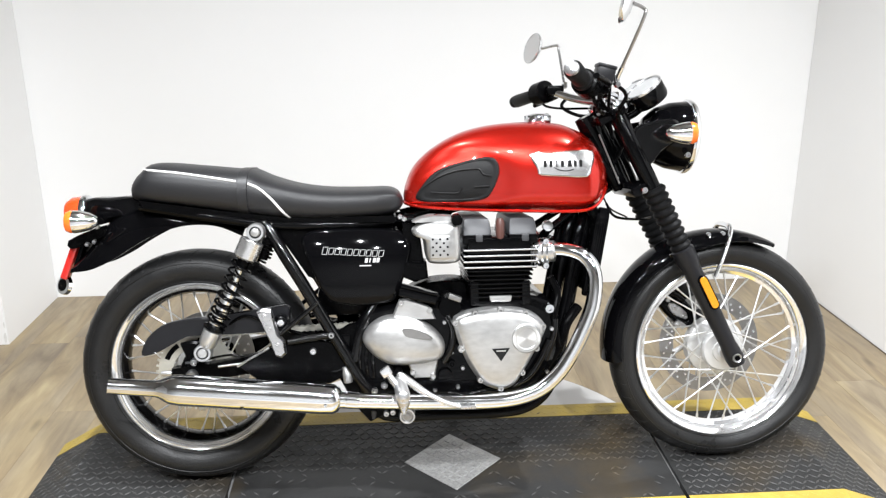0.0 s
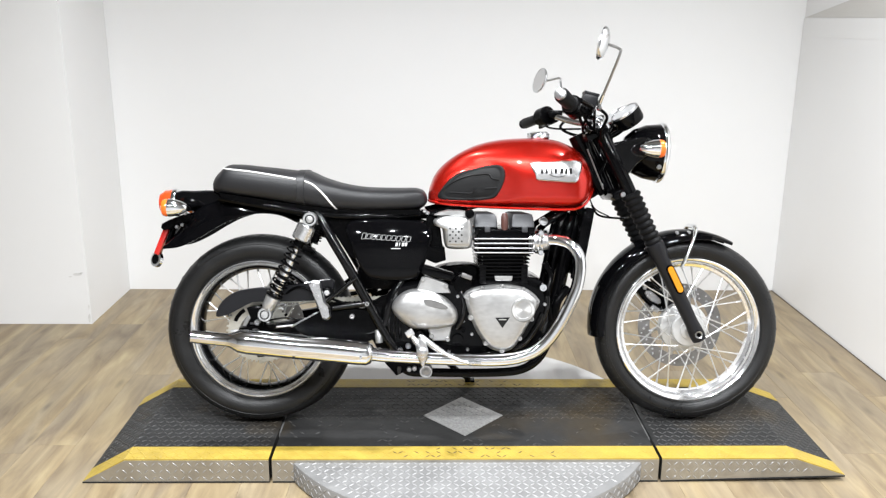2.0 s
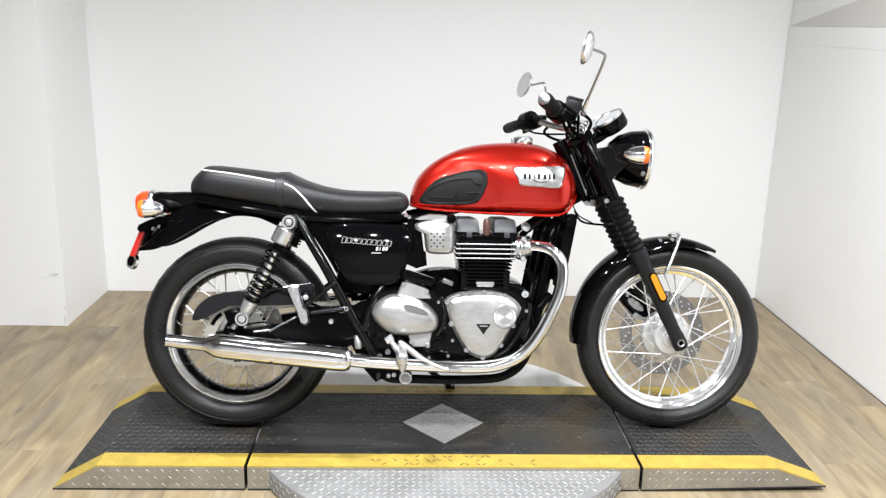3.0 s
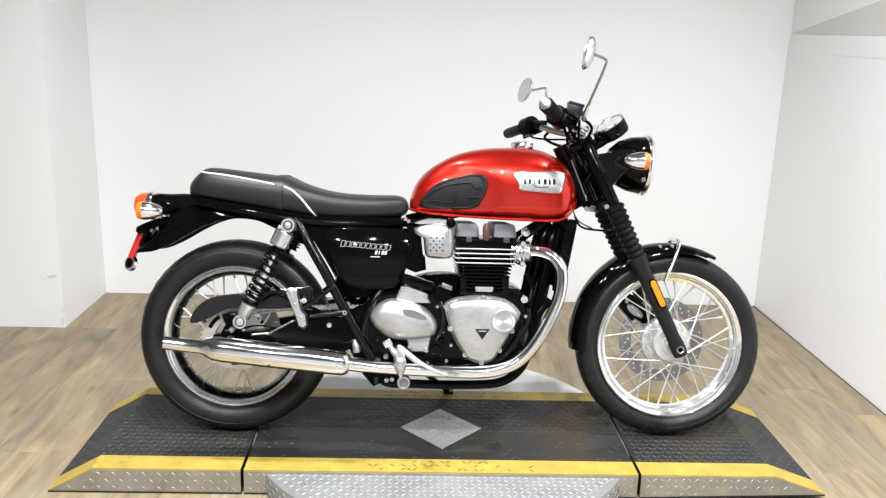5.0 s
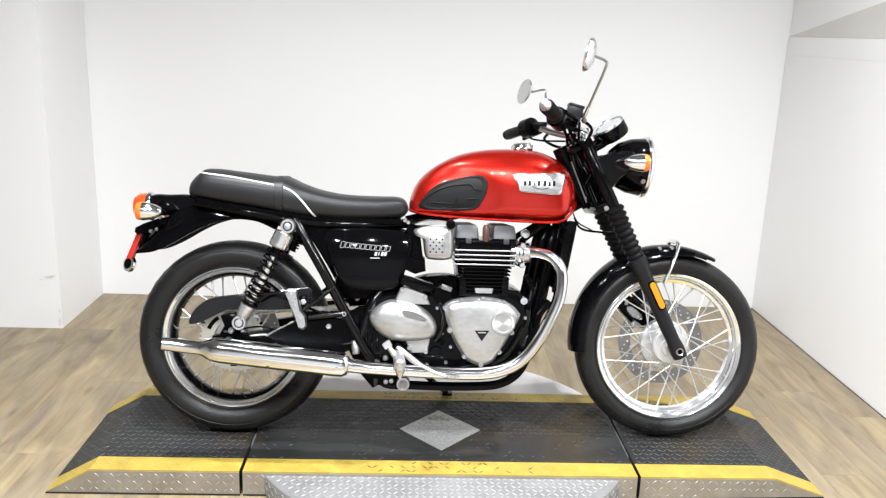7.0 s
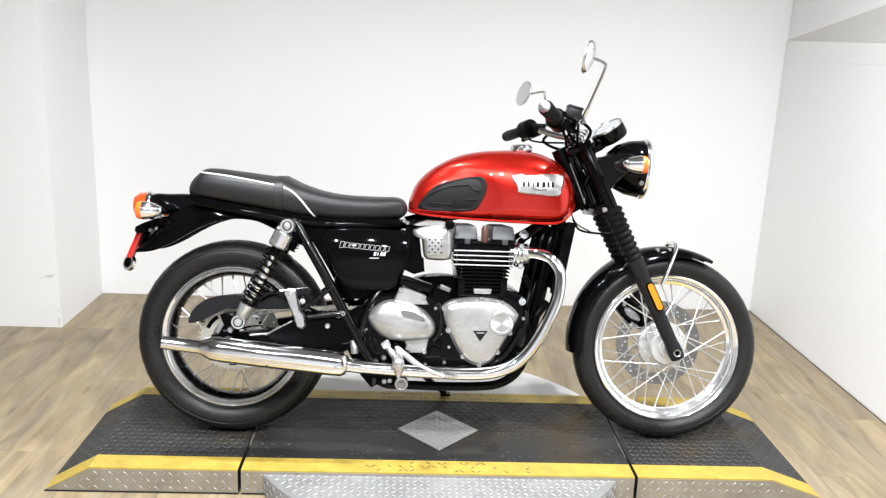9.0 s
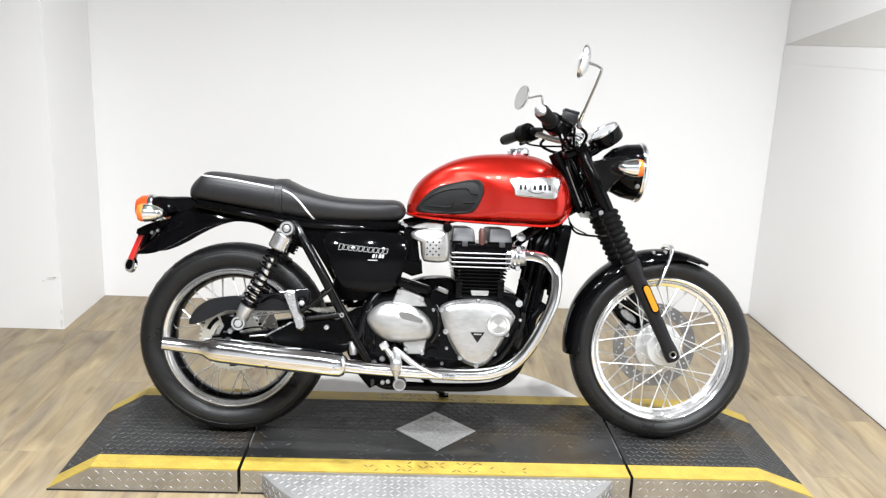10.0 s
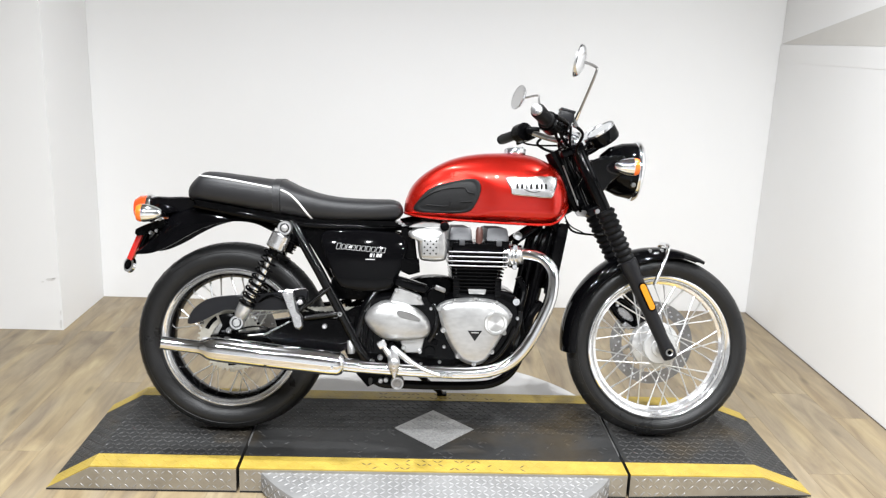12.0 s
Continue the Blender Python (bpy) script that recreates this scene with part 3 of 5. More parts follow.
rear = wheel("rear_wheel", RX, RZ, 0.3145, 0.074, 0.2205, 0.052,
             [(0.012, -0.10), (0.022, -0.10), (0.024, -0.075), (0.045, -0.065), (0.060, -0.045), (0.061, -0.034), (0.046, -0.026), (0.046, 0.03),
              (0.062, 0.04), (0.062, 0.05), (0.05, 0.07), (0.02, 0.09)], 36, "spoked rear wheel with chrome rim", 0.055)
part("rim_bed", lathe([(0.2045, -0.040), (0.2075, -0.038), (0.2005, -0.020), (0.1985, 0.0), (0.2005, 0.020), (0.2075, 0.038), (0.2045, 0.040), (0.1975, 0.019), (0.1960, 0.0), (0.1975, -0.019)], 96, "y", (RX, 0, RZ), closed=True), SATIN, rear, "dark inner rim bed")
disc_rotor("brake_disc", RX, RZ, 0.078, 0.075, 0.127, rear, 48)
sprocket = part("sprocket", lathe([(0.060, -0.084), (0.0985, -0.084), (0.0985, -0.078), (0.060, -0.078)], 84, "y", (RX, 0, RZ), closed=True), SPROCKET_STEEL, rear, "slotted steel chain sprocket")
bm = bmesh.new()
for k in range(42):
    a = 2 * math.pi * k / 42
    block((0.010, 0.005, 0.0065), (RX + 0.101 * math.cos(a), -0.081, RZ + 0.101 * math.sin(a)), 0.0016, Matrix.Rotation(-a, 3, "Y"), bm)
part("tooth", bm, SPROCKET_STEEL, sprocket, kind="stuff")
for k in range(5):
    a0 = radians(140 + 72 * k)
    arc = [(RX + r * math.cos(a0 + u), RZ + r * math.sin(a0 + u)) for r, us in ((0.0885, (-0.30, -0.1, 0.1, 0.30)), (0.0755, (0.30, 0.1, -0.1, -0.30))) for u in us]
    part("sprocket_slot", slab(arc, -0.0835, -0.0846, 1, 0.0004), MATT, sprocket)

# frame
frame_main = part("frame", tube([(0.405, 0, 0.90), (0.33, 0, 0.845), (0.1, 0, 0.76), (-0.13, 0, 0.70)], 0.024, 12, 4), SATIN, bike, "satin black tubular steel frame")
part("steering_head", rod((0.455, 0, 0.80), (0.375, 0, 0.965), 0.030, 20), SATIN, frame_main)
for s in (-1, 1):
    part("down_tube", tube([(0.415, s * 0.02, 0.80), (0.375, s * 0.045, 0.70), (0.330, s * 0.075, 0.54), (0.290, s * 0.10, 0.36), (0.255, s * 0.125, 0.255), (0.195, s * 0.138, 0.203),
                            (0.10, s * 0.14, 0.188), (-0.10, s * 0.14, 0.188), (-0.20, s * 0.14, 0.20), (-0.250, s * 0.135, 0.295)], 0.0145, 12, 5), SATIN, frame_main)
    part("rear_tube", tube([(-0.222, s * 0.160, 0.262), (-0.246, s * 0.160, 0.295), (-0.270, s * 0.158, 0.336), (-0.322, s * 0.152, 0.429), (-0.363, s * 0.146, 0.502), (-0.390, s * 0.142, 0.550), (-0.432, s * 0.134, 0.620), (-0.462, s * 0.122, 0.672), (-0.485, s * 0.112, 0.705)], 0.0158, 12, 3), TUBEBLACK, frame_main)
    part("seat_rail", tube([(-0.10, s * 0.07, 0.70), (-0.25, s * 0.10, 0.694), (-0.44, s * 0.11, 0.697), (-0.62, s * 0.105, 0.722), (-0.80, s * 0.085, 0.752)], 0.0135, 12, 4), SATIN, frame_main)
    part("peg_stay", tube([(-0.352, s * 0.158, 0.499), (-0.395, s * 0.165, 0.464), (-0.438, s * 0.170, 0.431), (-0.452, s * 0.170, 0.420)], 0.0065, 12, 2), TUBEBLACK, frame_main)
    part("hanger_tube", tube([(-0.428, s * 0.164, 0.401), (-0.414, s * 0.164, 0.403), (-0.370, s * 0.164, 0.409), (-0.322, s * 0.164, 0.416)], 0.0085, 14, 2), TUBEBLACK, frame_main)
    part("tube_end", bolt((-0.318, s * 0.160, 0.416), 0.008, 0.014, "y", s), STEEL, frame_main)
    part("muffler_hanger", slab([(-0.476, 0.385), (-0.558, 0.341), (-0.515, 0.305), (-0.42, 0.292), (-0.324, 0.287), (-0.271, 0.313), (-0.281, 0.388), (-0.352, 0.402), (-0.435, 0.392)], s * 0.142, s * 0.158, 1, 0.004), MATT, frame_main, "black muffler hanger plate")
    part("hanger_bolt", bolt((-0.366, s * 0.159, 0.375), 0.009, 0.010, "y", s), STEEL, frame_main)
    part("pivot_plate", slab([(-0.292, 0.425), (-0.255, 0.440), (-0.215, 0.430), (-0.19, 0.38), (-0.173, 0.31), (-0.19, 0.245), (-0.281, 0.245), (-0.330, 0.385)], s * 0.108, s * 0.126, 2, 0.005), MATT, frame_main, "black swing arm pivot plate")
    part("pivot_brace", tube([(-0.205, s * 0.130, 0.490), (-0.222, s * 0.142, 0.462), (-0.246, s * 0.152, 0.410), (-0.262, s * 0.156, 0.345)], 0.0125, 10, 3), TUBEBLACK, frame_main)
part("head_gusset", slab([(0.30, 0.83), (0.41, 0.86), (0.435, 0.76), (0.38, 0.72)], -0.02, 0.02, 1), SATIN, frame_main)
for s in (-1, 1):
    part("head_strut", tube([(0.36, s * 0.055, 0.735), (0.402, s * 0.05, 0.757), (0.472, s * 0.035, 0.797)], 0.0125, 10, 1), SATIN, frame_main)
    part("engine_stay", tube([(0.243, s * 0.10, 0.655), (0.256, s * 0.09, 0.666), (0.316, s * 0.07, 0.706), (0.35, s * 0.06, 0.73)], [0.012, 0.010, 0.010, 0.010], 10, 2), SATIN, frame_main, "black engine stay")
part("strut_bolt", bolt((0.450, -0.05, 0.798), 0.006, 0.008), STEEL, frame_main)

# swing arm, chain and guard
swing = part("swing_arm", block((0.05, 0.26, 0.05), (-0.295, 0, 0.385), 0.008), SATIN, bike, "black swing arm")
for s in (-1, 1):
    part("arm", slab([(-0.29, 0.405), (-0.45, 0.375), (-0.62, 0.345), (-0.735, 0.332), (-0.738, 0.296), (-0.62, 0.300), (-0.45, 0.322), (-0.29, 0.350)], s * 0.095, s * 0.130, 1, 0.006), MATT, swing)
    part("axle_nut", bolt((RX, s * 0.135, RZ), 0.016, 0.016, "y", s), STEEL, swing)
    part("adjuster", bolt((-0.735, s * 0.112, 0.316), 0.008, 0.03, "x", -1), STEEL, swing)
part("axle_plate", slab([(-0.712, 0.395), (-0.665, 0.400), (-0.650, 0.380), (-0.660, 0.315), (-0.722, 0.315), (-0.700, 0.362)], -0.096, -0.122, 2, 0.006), MATT, swing, "black axle end plate")
part("brake_rod", rod((-0.614, -0.132, 0.335), (-0.497, -0.132, 0.347), 0.0035, 8), DISC, swing, "thin steel rod")
# Thin bright rod standing in for the light along the hanger plate's top edge.
part("hanger_lit_edge", tube([(-0.560, -0.160, 0.341), (-0.545, -0.161, 0.350), (-0.478, -0.161, 0.387)], 0.0032, 8, 2), STEEL, swing)
part("adjuster_slot", block((0.020, 0.003, 0.006), (-0.690, -0.1225, 0.345), 0.001), GREY, swing)
part("adjuster_bolt", bolt((-0.672, -0.140, 0.352), 0.010, 0.012), STEEL, swing)
part("brake_hose", tube([(-0.60, -0.11, 0.43), (-0.54, -0.125, 0.465), (-0.47, -0.13, 0.44), (-0.36, -0.13, 0.405), (-0.30, -0.12, 0.42)], 0.0042, 8, 5), MATT, swing)
part("brake_line", tube([(-0.66, -0.132, 0.352), (-0.58, -0.137, 0.366), (-0.50, -0.137, 0.352), (-0.40, -0.135, 0.40)], 0.0030, 8, 4), SATIN, swing)
guard = part("chain_guard", slab([(-0.811, 0.367), (-0.800, 0.404), (-0.770, 0.435), (-0.734, 0.451), (-0.675, 0.460), (-0.632, 0.462), (-0.514, 0.476), (-0.435, 0.488), (-0.429, 0.459), (-0.436, 0.426), (-0.488, 0.420), (-0.554, 0.416), (-0.680, 0.414), (-0.706, 0.408), (-0.742, 0.389), (-0.778, 0.371)], -0.094, -0.118, 3, 0.003), SLATE, bike, "satin black chain guard")
part("guard_lip", tube([(-0.632, -0.112, 0.4635), (-0.574, -0.112, 0.4690), (-0.514, -0.112, 0.4775), (-0.436, -0.112, 0.4895)], 0.0032, 8, 3), TUBEBLACK, guard)
link = mesh_of(slab([(-0.009, 0), (-0.006, 0.0085), (0, 0.005), (0.006, 0.0085), (0.009, 0), (0.006, -0.0085), (0, -0.005), (-0.006, -0.0085)], -0.009, 0.009, 1, 0.001), "link", SPROCKET_STEEL)
chain = part("drive_chain", rod((-0.66, -0.085, RZ + 0.098), (-0.19, -0.085, 0.425), 0.004, 6), MATT, bike, "steel drive chain")
for k in range(34):
    for za, zb, kind in ((RZ + 0.098, 0.425, 0), (RZ - 0.100, 0.345, 1)):
        u = k / 33
        o = new("link", link)
        o.parent = chain
        o.matrix_basis = pose(-0.67 + 0.48 * u, -0.085, za + (zb - za) * u)

# rear fender and tail
fx = curve_through([(-0.985, 0.602), (-0.955, 0.640), (-0.915, 0.695), (-0.86, 0.738), (-0.78, 0.755), (-0.68, 0.735), (-0.60, 0.712), (-0.54, 0.690)], 5)
fi = curve_through([(-0.990, 0.583), (-0.935, 0.590), (-0.875, 0.617), (-0.815, 0.653), (-0.755, 0.682), (-0.685, 0.699), (-0.61, 0.695), (-0.545, 0.668)], 5)
rings = []
for a, b in zip(fx, fi):
    o, i = Vector((a[0], 0, a[1])), Vector((b[0], 0, b[1]))
    ring = []
    for k in range(13):
        t = math.pi * k / 12
        w = 0.083
        q = math.sin(t) ** 0.55
        ring.append(i.lerp(o, q) + Vector((0, -w * math.cos(t), 0)))
    for k in range(12, -1, -1):
        t = math.pi * k / 12
        q = max(0.0, math.sin(t) ** 0.55 - 0.06)
        ring.append(i.lerp(o, q) + Vector((0, -0.078 * math.cos(t), 0)))
    rings.append(ring)
part("rear_fender", skin(bmesh.new(), rings), GLOSS, bike, "gloss black rear mudguard")
bm = slab([(-0.958, 0.768), (-0.90, 0.772), (-0.82, 0.773), (-0.80, 0.745), (-0.86, 0.718), (-0.945, 0.714)], -0.05, 0.05, 2, 0.010)
tail = part("tail_light", bm, GLOSS, bike, "gloss black tail light housing")
part("chrome_ring", lathe([(0.026, 0.0), (0.045, 0.0), (0.047, 0.010), (0.045, 0.016), (0.03, 0.018)], 32, "x", (-0.974, 0, 0.733)), CHROME, tail)
part("tail_lens", lathe([(0.012, -0.046), (0.030, -0.042), (0.041, -0.026), (0.044, 0.0), (0.04, 0.004)], 32, "x", (-0.973, 0, 0.733)), TAILLENS, tail, "bright orange-red tail lens")


def signal(name, at, facing, parent):
    """A teardrop turn signal: chrome shell, amber lens."""
    prof = [(0.003, -0.062), (0.012, -0.056), (0.021, -0.04), (0.027, -0.018), (0.029, 0.0), (0.027, 0.002)]
    turn = Matrix.Identity(3) if facing > 0 else Matrix.Rotation(math.pi, 3, "Z")
    shell = part(name, lathe(prof, 32, "x", at, turn), CHROME, parent, "chrome turn signal with amber lens")
    part("amber_lens", lathe([(0.027, 0.001), (0.0285, 0.008), (0.025, 0.017), (0.012, 0.022)], 32, "x", at, turn), AMBER, shell, "amber plastic lens")
    s = 1 if at[1] > 0 else -1
    part("stalk", tube([(at[0] - facing * 0.025, at[1], at[2]), (at[0] - facing * 0.03, at[1] - s * 0.075, at[2])], 0.009, 12, 1), MATT, shell)
    return shell


for s in (-1, 1):
    signal("turn_signal", (-0.948, s * 0.145, 0.720), -1, bike)
part("signal_bar", rod((-0.905, -0.09, 0.715), (-0.905, 0.09, 0.715), 0.009), MATT, bike)
plate = part("plate_bracket", slab([(-0.995, 0.665), (-0.94, 0.69), (-0.905, 0.700), (-0.90, 0.675), (-0.955, 0.652), (-0.99, 0.643)], -0.07, 0.07, 2, 0.004), MATT, bike, "black number plate bracket")
lean = Matrix.Rotation(radians(22), 3, "Y")
part("rear_reflector", block((0.018, 0.035, 0.095), (-1.003, -0.035, 0.607), 0.004, lean), REDLENS, plate, "red rear reflector")
part("bracket_back", block((0.010, 0.10, 0.07), (-0.975, 0, 0.628), 0.003, lean), MATT, plate)
part("plate_lamp", lathe([(0.016, -0.008), (0.024, -0.006), (0.026, 0.004), (0.012, 0.014)], 28, "x", (-1.021, -0.04, 0.545), lean @ Matrix.Rotation(radians(54), 3, "Z")), CHROME, plate, "small round chrome-rimmed fitting")
part("plate_lamp_core", lathe([(0.004, -0.0095), (0.0165, -0.0085), (0.0165, -0.004)], 24, "x", (-1.021, -0.04, 0.545), lean @ Matrix.Rotation(radians(54), 3, "Z")), MATT, plate)
for p in ((-0.925, -0.076, 0.662), (-0.915, -0.076, 0.70), (-0.945, -0.072, 0.655)):
    part("bolt", bolt(p, 0.006, 0.006), STEEL, plate)

# seat: rings along its length; z of the top, z of the base, half width
st = curve_through([(-0.830, 0.798, 0.775, 0.045), (-0.822, 0.817, 0.768, 0.082), (-0.800, 0.842, 0.760, 0.108), (-0.765, 0.861, 0.755, 0.122), (-0.66, 0.853, 0.742, 0.132),
                    (-0.555, 0.842, 0.726, 0.138), (-0.515, 0.840, 0.721, 0.139), (-0.47, 0.820, 0.714, 0.140), (-0.40, 0.799, 0.709, 0.142), (-0.32, 0.788, 0.706, 0.140),
                    (-0.22, 0.786, 0.708, 0.128), (-0.165, 0.786, 0.712, 0.112), (-0.138, 0.776, 0.724, 0.098), (-0.126, 0.755, 0.740, 0.080)], 4)
ST_X = [p[0] for p in st]


def seat_ring(x, grow=0.0):
    zt, zb, w = (float(np.interp(x, ST_X, [p[k] for p in st])) for k in (1, 2, 3))
    crown = float(np.interp(x, [-0.83, -0.52, -0.40], [0.55, 0.60, 0.70]))
    ring = []
    zm = zb + (zt - zb) * crown
    for k in range(28):
        a = 2 * math.pi * k / 28
        c, s = math.cos(a), math.sin(a)
        y = (w + grow) * math.copysign(abs(c) ** (0.42 if s < 0 else 0.62), c)
        z = zm + (zt + grow - zm) * abs(s) ** 0.8 if s > 0 else zm - (zm - zb + grow) * abs(s) ** 0.45
        y *= 1 - 0.10 * max(0, (z - zm) / max(0.01, zt - zm)) if s > 0 else 1 - 0.06 * abs(s)
        ring.append(Vector((x, y, z)))
    return ring


seat = part("seat", skin(bmesh.new(), [seat_ring(x) for x in ST_X]), VINYL, bike, "black vinyl bench seat with white piping", sharp=60)
part("seat_strap", skin(bmesh.new(), [seat_ring(x, g) for x, g in ((-0.545, 0.0), (-0.544, 0.003), (-0.521, 0.0035), (-0.520, 0.0)) ]), VINYL, seat, "black seat strap")


def seat_side(x, z):
    """How far out the near side of the seat lies."""
    ring = seat_ring(x)
    best = 0.0
    for p, q in zip(ring, ring[1:] + ring[:1]):
        if (p.z - z) * (q.z - z) <= 0 and abs(p.z - q.z) > 1e-7:
            best = min(best, (p + (q - p) * ((z - p.z) / (q.z - p.z))).y)
    return best


for line in (((-0.790, 0.845), (-0.70, 0.836), (-0.62, 0.824), (-0.548, 0.812)), ((-0.518, 0.806), (-0.490, 0.793), (-0.462, 0.768), (-0.437, 0.738), (-0.415, 0.712))):
    pts = curve_through(line, 5)
    for s in (1, -1):
        part("piping", tube([(p[0], s * (seat_side(p[0], p[1]) - 0.001), p[1]) for p in pts], 0.0032, 8, 1), PIPING, seat, "white piping")
part("seat_base", slab([(-0.80, 0.768), (-0.60, 0.738), (-0.42, 0.715), (-0.15, 0.715), (-0.14, 0.70), (-0.42, 0.697), (-0.60, 0.715), (-0.79, 0.75)], -0.115, 0.115, 1, 0.004), MATT, seat)
for p in ((-0.125, -0.10, 0.705), (-0.135, -0.11, 0.712)):
    part("seat_bolt", bolt(p, 0.007, 0.008), STEEL, seat)

# fuel tank: x, top, base, half width
tk = curve_through([(-0.123, 0.768, 0.742, 0.02), (-0.117, 0.792, 0.737, 0.056), (-0.096, 0.838, 0.732, 0.078), (-0.049, 0.884, 0.727, 0.093), (0.025, 0.925, 0.722, 0.107), (0.108, 0.946, 0.718, 0.120),
                    (0.205, 0.953, 0.715, 0.134), (0.290, 0.948, 0.713, 0.141), (0.338, 0.932, 0.714, 0.139), (0.364, 0.917, 0.719, 0.134), (0.386, 0.898, 0.732, 0.123), (0.406, 0.868, 0.756, 0.100), (0.421, 0.834, 0.780, 0.060), (0.427, 0.812, 0.797, 0.02)], 6)
TK_X = [p[0] for p in tk]


def tank_ring(x):
    zt, zb, w = (float(np.interp(x, TK_X, [p[k] for p in tk])) for k in (1, 2, 3))
    zm = zb + (zt - zb) * 0.40
    ring = []
    for k in range(64):
        a = 2 * math.pi * k / 64
        c, s = math.cos(a), math.sin(a)
        y = w * math.copysign(abs(c) ** (0.72 if s > 0 else 0.5), c)
        z = zm + (zt - zm) * abs(s) ** 0.92 if s > 0 else zm - (zm - zb) * abs(s) ** 0.55
        away = math.hypot((x - 0.015) / 0.165, (z - 0.795) / 0.100)
        u = min(1.0, max(0.0, (1.08 - away) / 0.34))
        pinch = 0.006 * u * u * (3 - 2 * u) * min(1.0, max(0.0, (z - 0.735) / 0.02))
        y -= math.copysign(pinch, y) if abs(y) > 0.03 else 0
        ring.append(Vector((x, y, z)))
    return ring


def tank_side(x, z):
    ring = tank_ring(min(0.42, max(-0.118, x)))
    best = 0.0
    for p, q in zip(ring, ring[1:] + ring[:1]):
        if (p.z - z) * (q.z - z) <= 0 and abs(p.z - q.z) > 1e-7:
            best = min(best, (p + (q - p) * ((z - p.z) / (q.z - p.z))).y)
    return best


tank = part("fuel_tank", skin(bmesh.new(), [tank_ring(x) for x in TK_X]), RED, bike, "metallic red teardrop fuel tank", sharp=70)
lip = [(p[0], -(p[3] * 0.955), p[2] + 0.0050) for p in tk[3:-3:3]]
lip = lip + [(x, -y, z) for x, y, z in lip[::-1]]
part("tank_seam", tube(lip, 0.0042, 8, 2, True), RED, tank)
KNEE = [(-0.088, 0.752), (-0.076, 0.788), (-0.035, 0.829), (0.03, 0.851), (0.09, 0.862), (0.117, 0.853), (0.124, 0.822), (0.108, 0.778), (0.082, 0.752), (0.0, 0.746)]
BADGE = [(0.200, 0.868), (0.245, 0.871), (0.289, 0.874), (0.330, 0.876), (0.369, 0.874), (0.371, 0.853), (0.362, 0.828), (0.349, 0.806), (0.29, 0.809), (0.229, 0.813), (0.222, 0.822), (0.218, 0.836)]
pad = drape(KNEE, tank_side, [(1.0, -0.004), (1.0, 0.004), (0.965, 0.0075), (0.90, 0.008), (0.86, 0.0065), (0.80, 0.0065), (0.77, 0.0070), (0.45, 0.0072), (0.1, 0.0072)])
knee = part("knee_pad", pad, PADRUBBER, tank, "black ribbed rubber knee pad")
for rib in (((-0.078, 0.782), (-0.036, 0.810), (0.007, 0.826), (0.045, 0.831), (0.072, 0.831), (0.082, 0.818), (0.104, 0.813)), ((-0.052, 0.772), (-0.015, 0.770), (0.017, 0.770), (0.027, 0.785)), ((0.060, 0.785), (0.078, 0.786), (0.098, 0.787))):
    part("pad_rib", tube([(x, tank_side(x, z) - 0.0085, z) for x, z in rib], 0.0026, 6, 3), PADRUBBER, knee)
part("knee_pad", mirrored(drape(KNEE, tank_side, [(1.0, -0.004), (1.0, 0.004), (0.96, 0.0075), (0.1, 0.009)])), SOFT, tank)
for flip in (False, True):
    bm = drape(BADGE, tank_side, [(1.0, -0.004), (1.0, 0.0050), (0.965, 0.0068), (0.93, 0.0068), (0.92, 0.0058), (0.7, 0.0060), (0.4, 0.0060), (0.1, 0.0060)], 2)
    face = BVHTree.FromBMesh(bm)
    badge = part("tank_badge", mirrored(bm) if flip else bm, BADGEMETAL, tank, "silver winged tank badge with dark bars")
    if not flip:
        frame_line = [(0.2865 + (x - 0.2865) * 0.965, 0.841 + (z - 0.841) * 0.945) for x, z in BADGE]
        part("badge_frame", tube([(x, outer_y(face, x, z) - 0.0006, z) for x, z in frame_line], 0.0017, 6, 2, True), CHROME, badge, "raised chrome border")
        # the maker's name stands as plain bars, with a curved rule below
        for k, wd in enumerate((0.011, 0.011, 0.005, 0.012, 0.016, 0.011, 0.012)):
            x = 0.240 + 0.0148 * k + (0.004 if k > 3 else 0)
            z = 0.842
            w, h = wd * 0.33, 0.0085
            mark = [(x - w, z - h), (x, z - h), (x + w, z - h), (x + w, z + h), (x, z + h), (x - w, z + h)]
            part("badge_bar", drape(mark, lambda u, v: outer_y(face, u, v), [(1.0, -0.001), (1.0, 0.0007), (0.9, 0.0009), (0.3, 0.0009)], 1), BLACKPRINT, badge, smooth=False)
        part("badge_rule", tube([(x, outer_y(face, x, z), z) for x, z in ((0.262, 0.832), (0.278, 0.825), (0.296, 0.823), (0.314, 0.827))], 0.0012, 6, 3), BLACKPRINT, badge)
cap = part("fuel_cap", lathe([(0.012, -0.004), (0.036, -0.004), (0.038, 0.004), (0.034, 0.010), (0.033, 0.020), (0.028, 0.024), (0.01, 0.025)], 40, "z", (0.245, 0.0, 0.950), Matrix.Rotation(radians(-3), 3, "Y")), CHROME, tank, "chrome filler cap")
for k in range(10):
    a = 2 * math.pi * k / 10
    part("cap_notch", block((0.006, 0.006, 0.012), (0.245 + 0.034 * math.cos(a), 0.034 * math.sin(a), 0.964), 0.002), CHROME, cap)

# side covers
COVER = [(-0.389, 0.655), (-0.381, 0.672), (-0.357, 0.682), (-0.269, 0.685), (-0.160, 0.680), (-0.118, 0.666), (-0.107, 0.640), (-0.117, 0.595), (-0.132, 0.549), (-0.148, 0.508), (-0.171, 0.492), (-0.239, 0.487), (-0.307, 0.496), (-0.329, 0.512), (-0.347, 0.545), (-0.376, 0.614)]


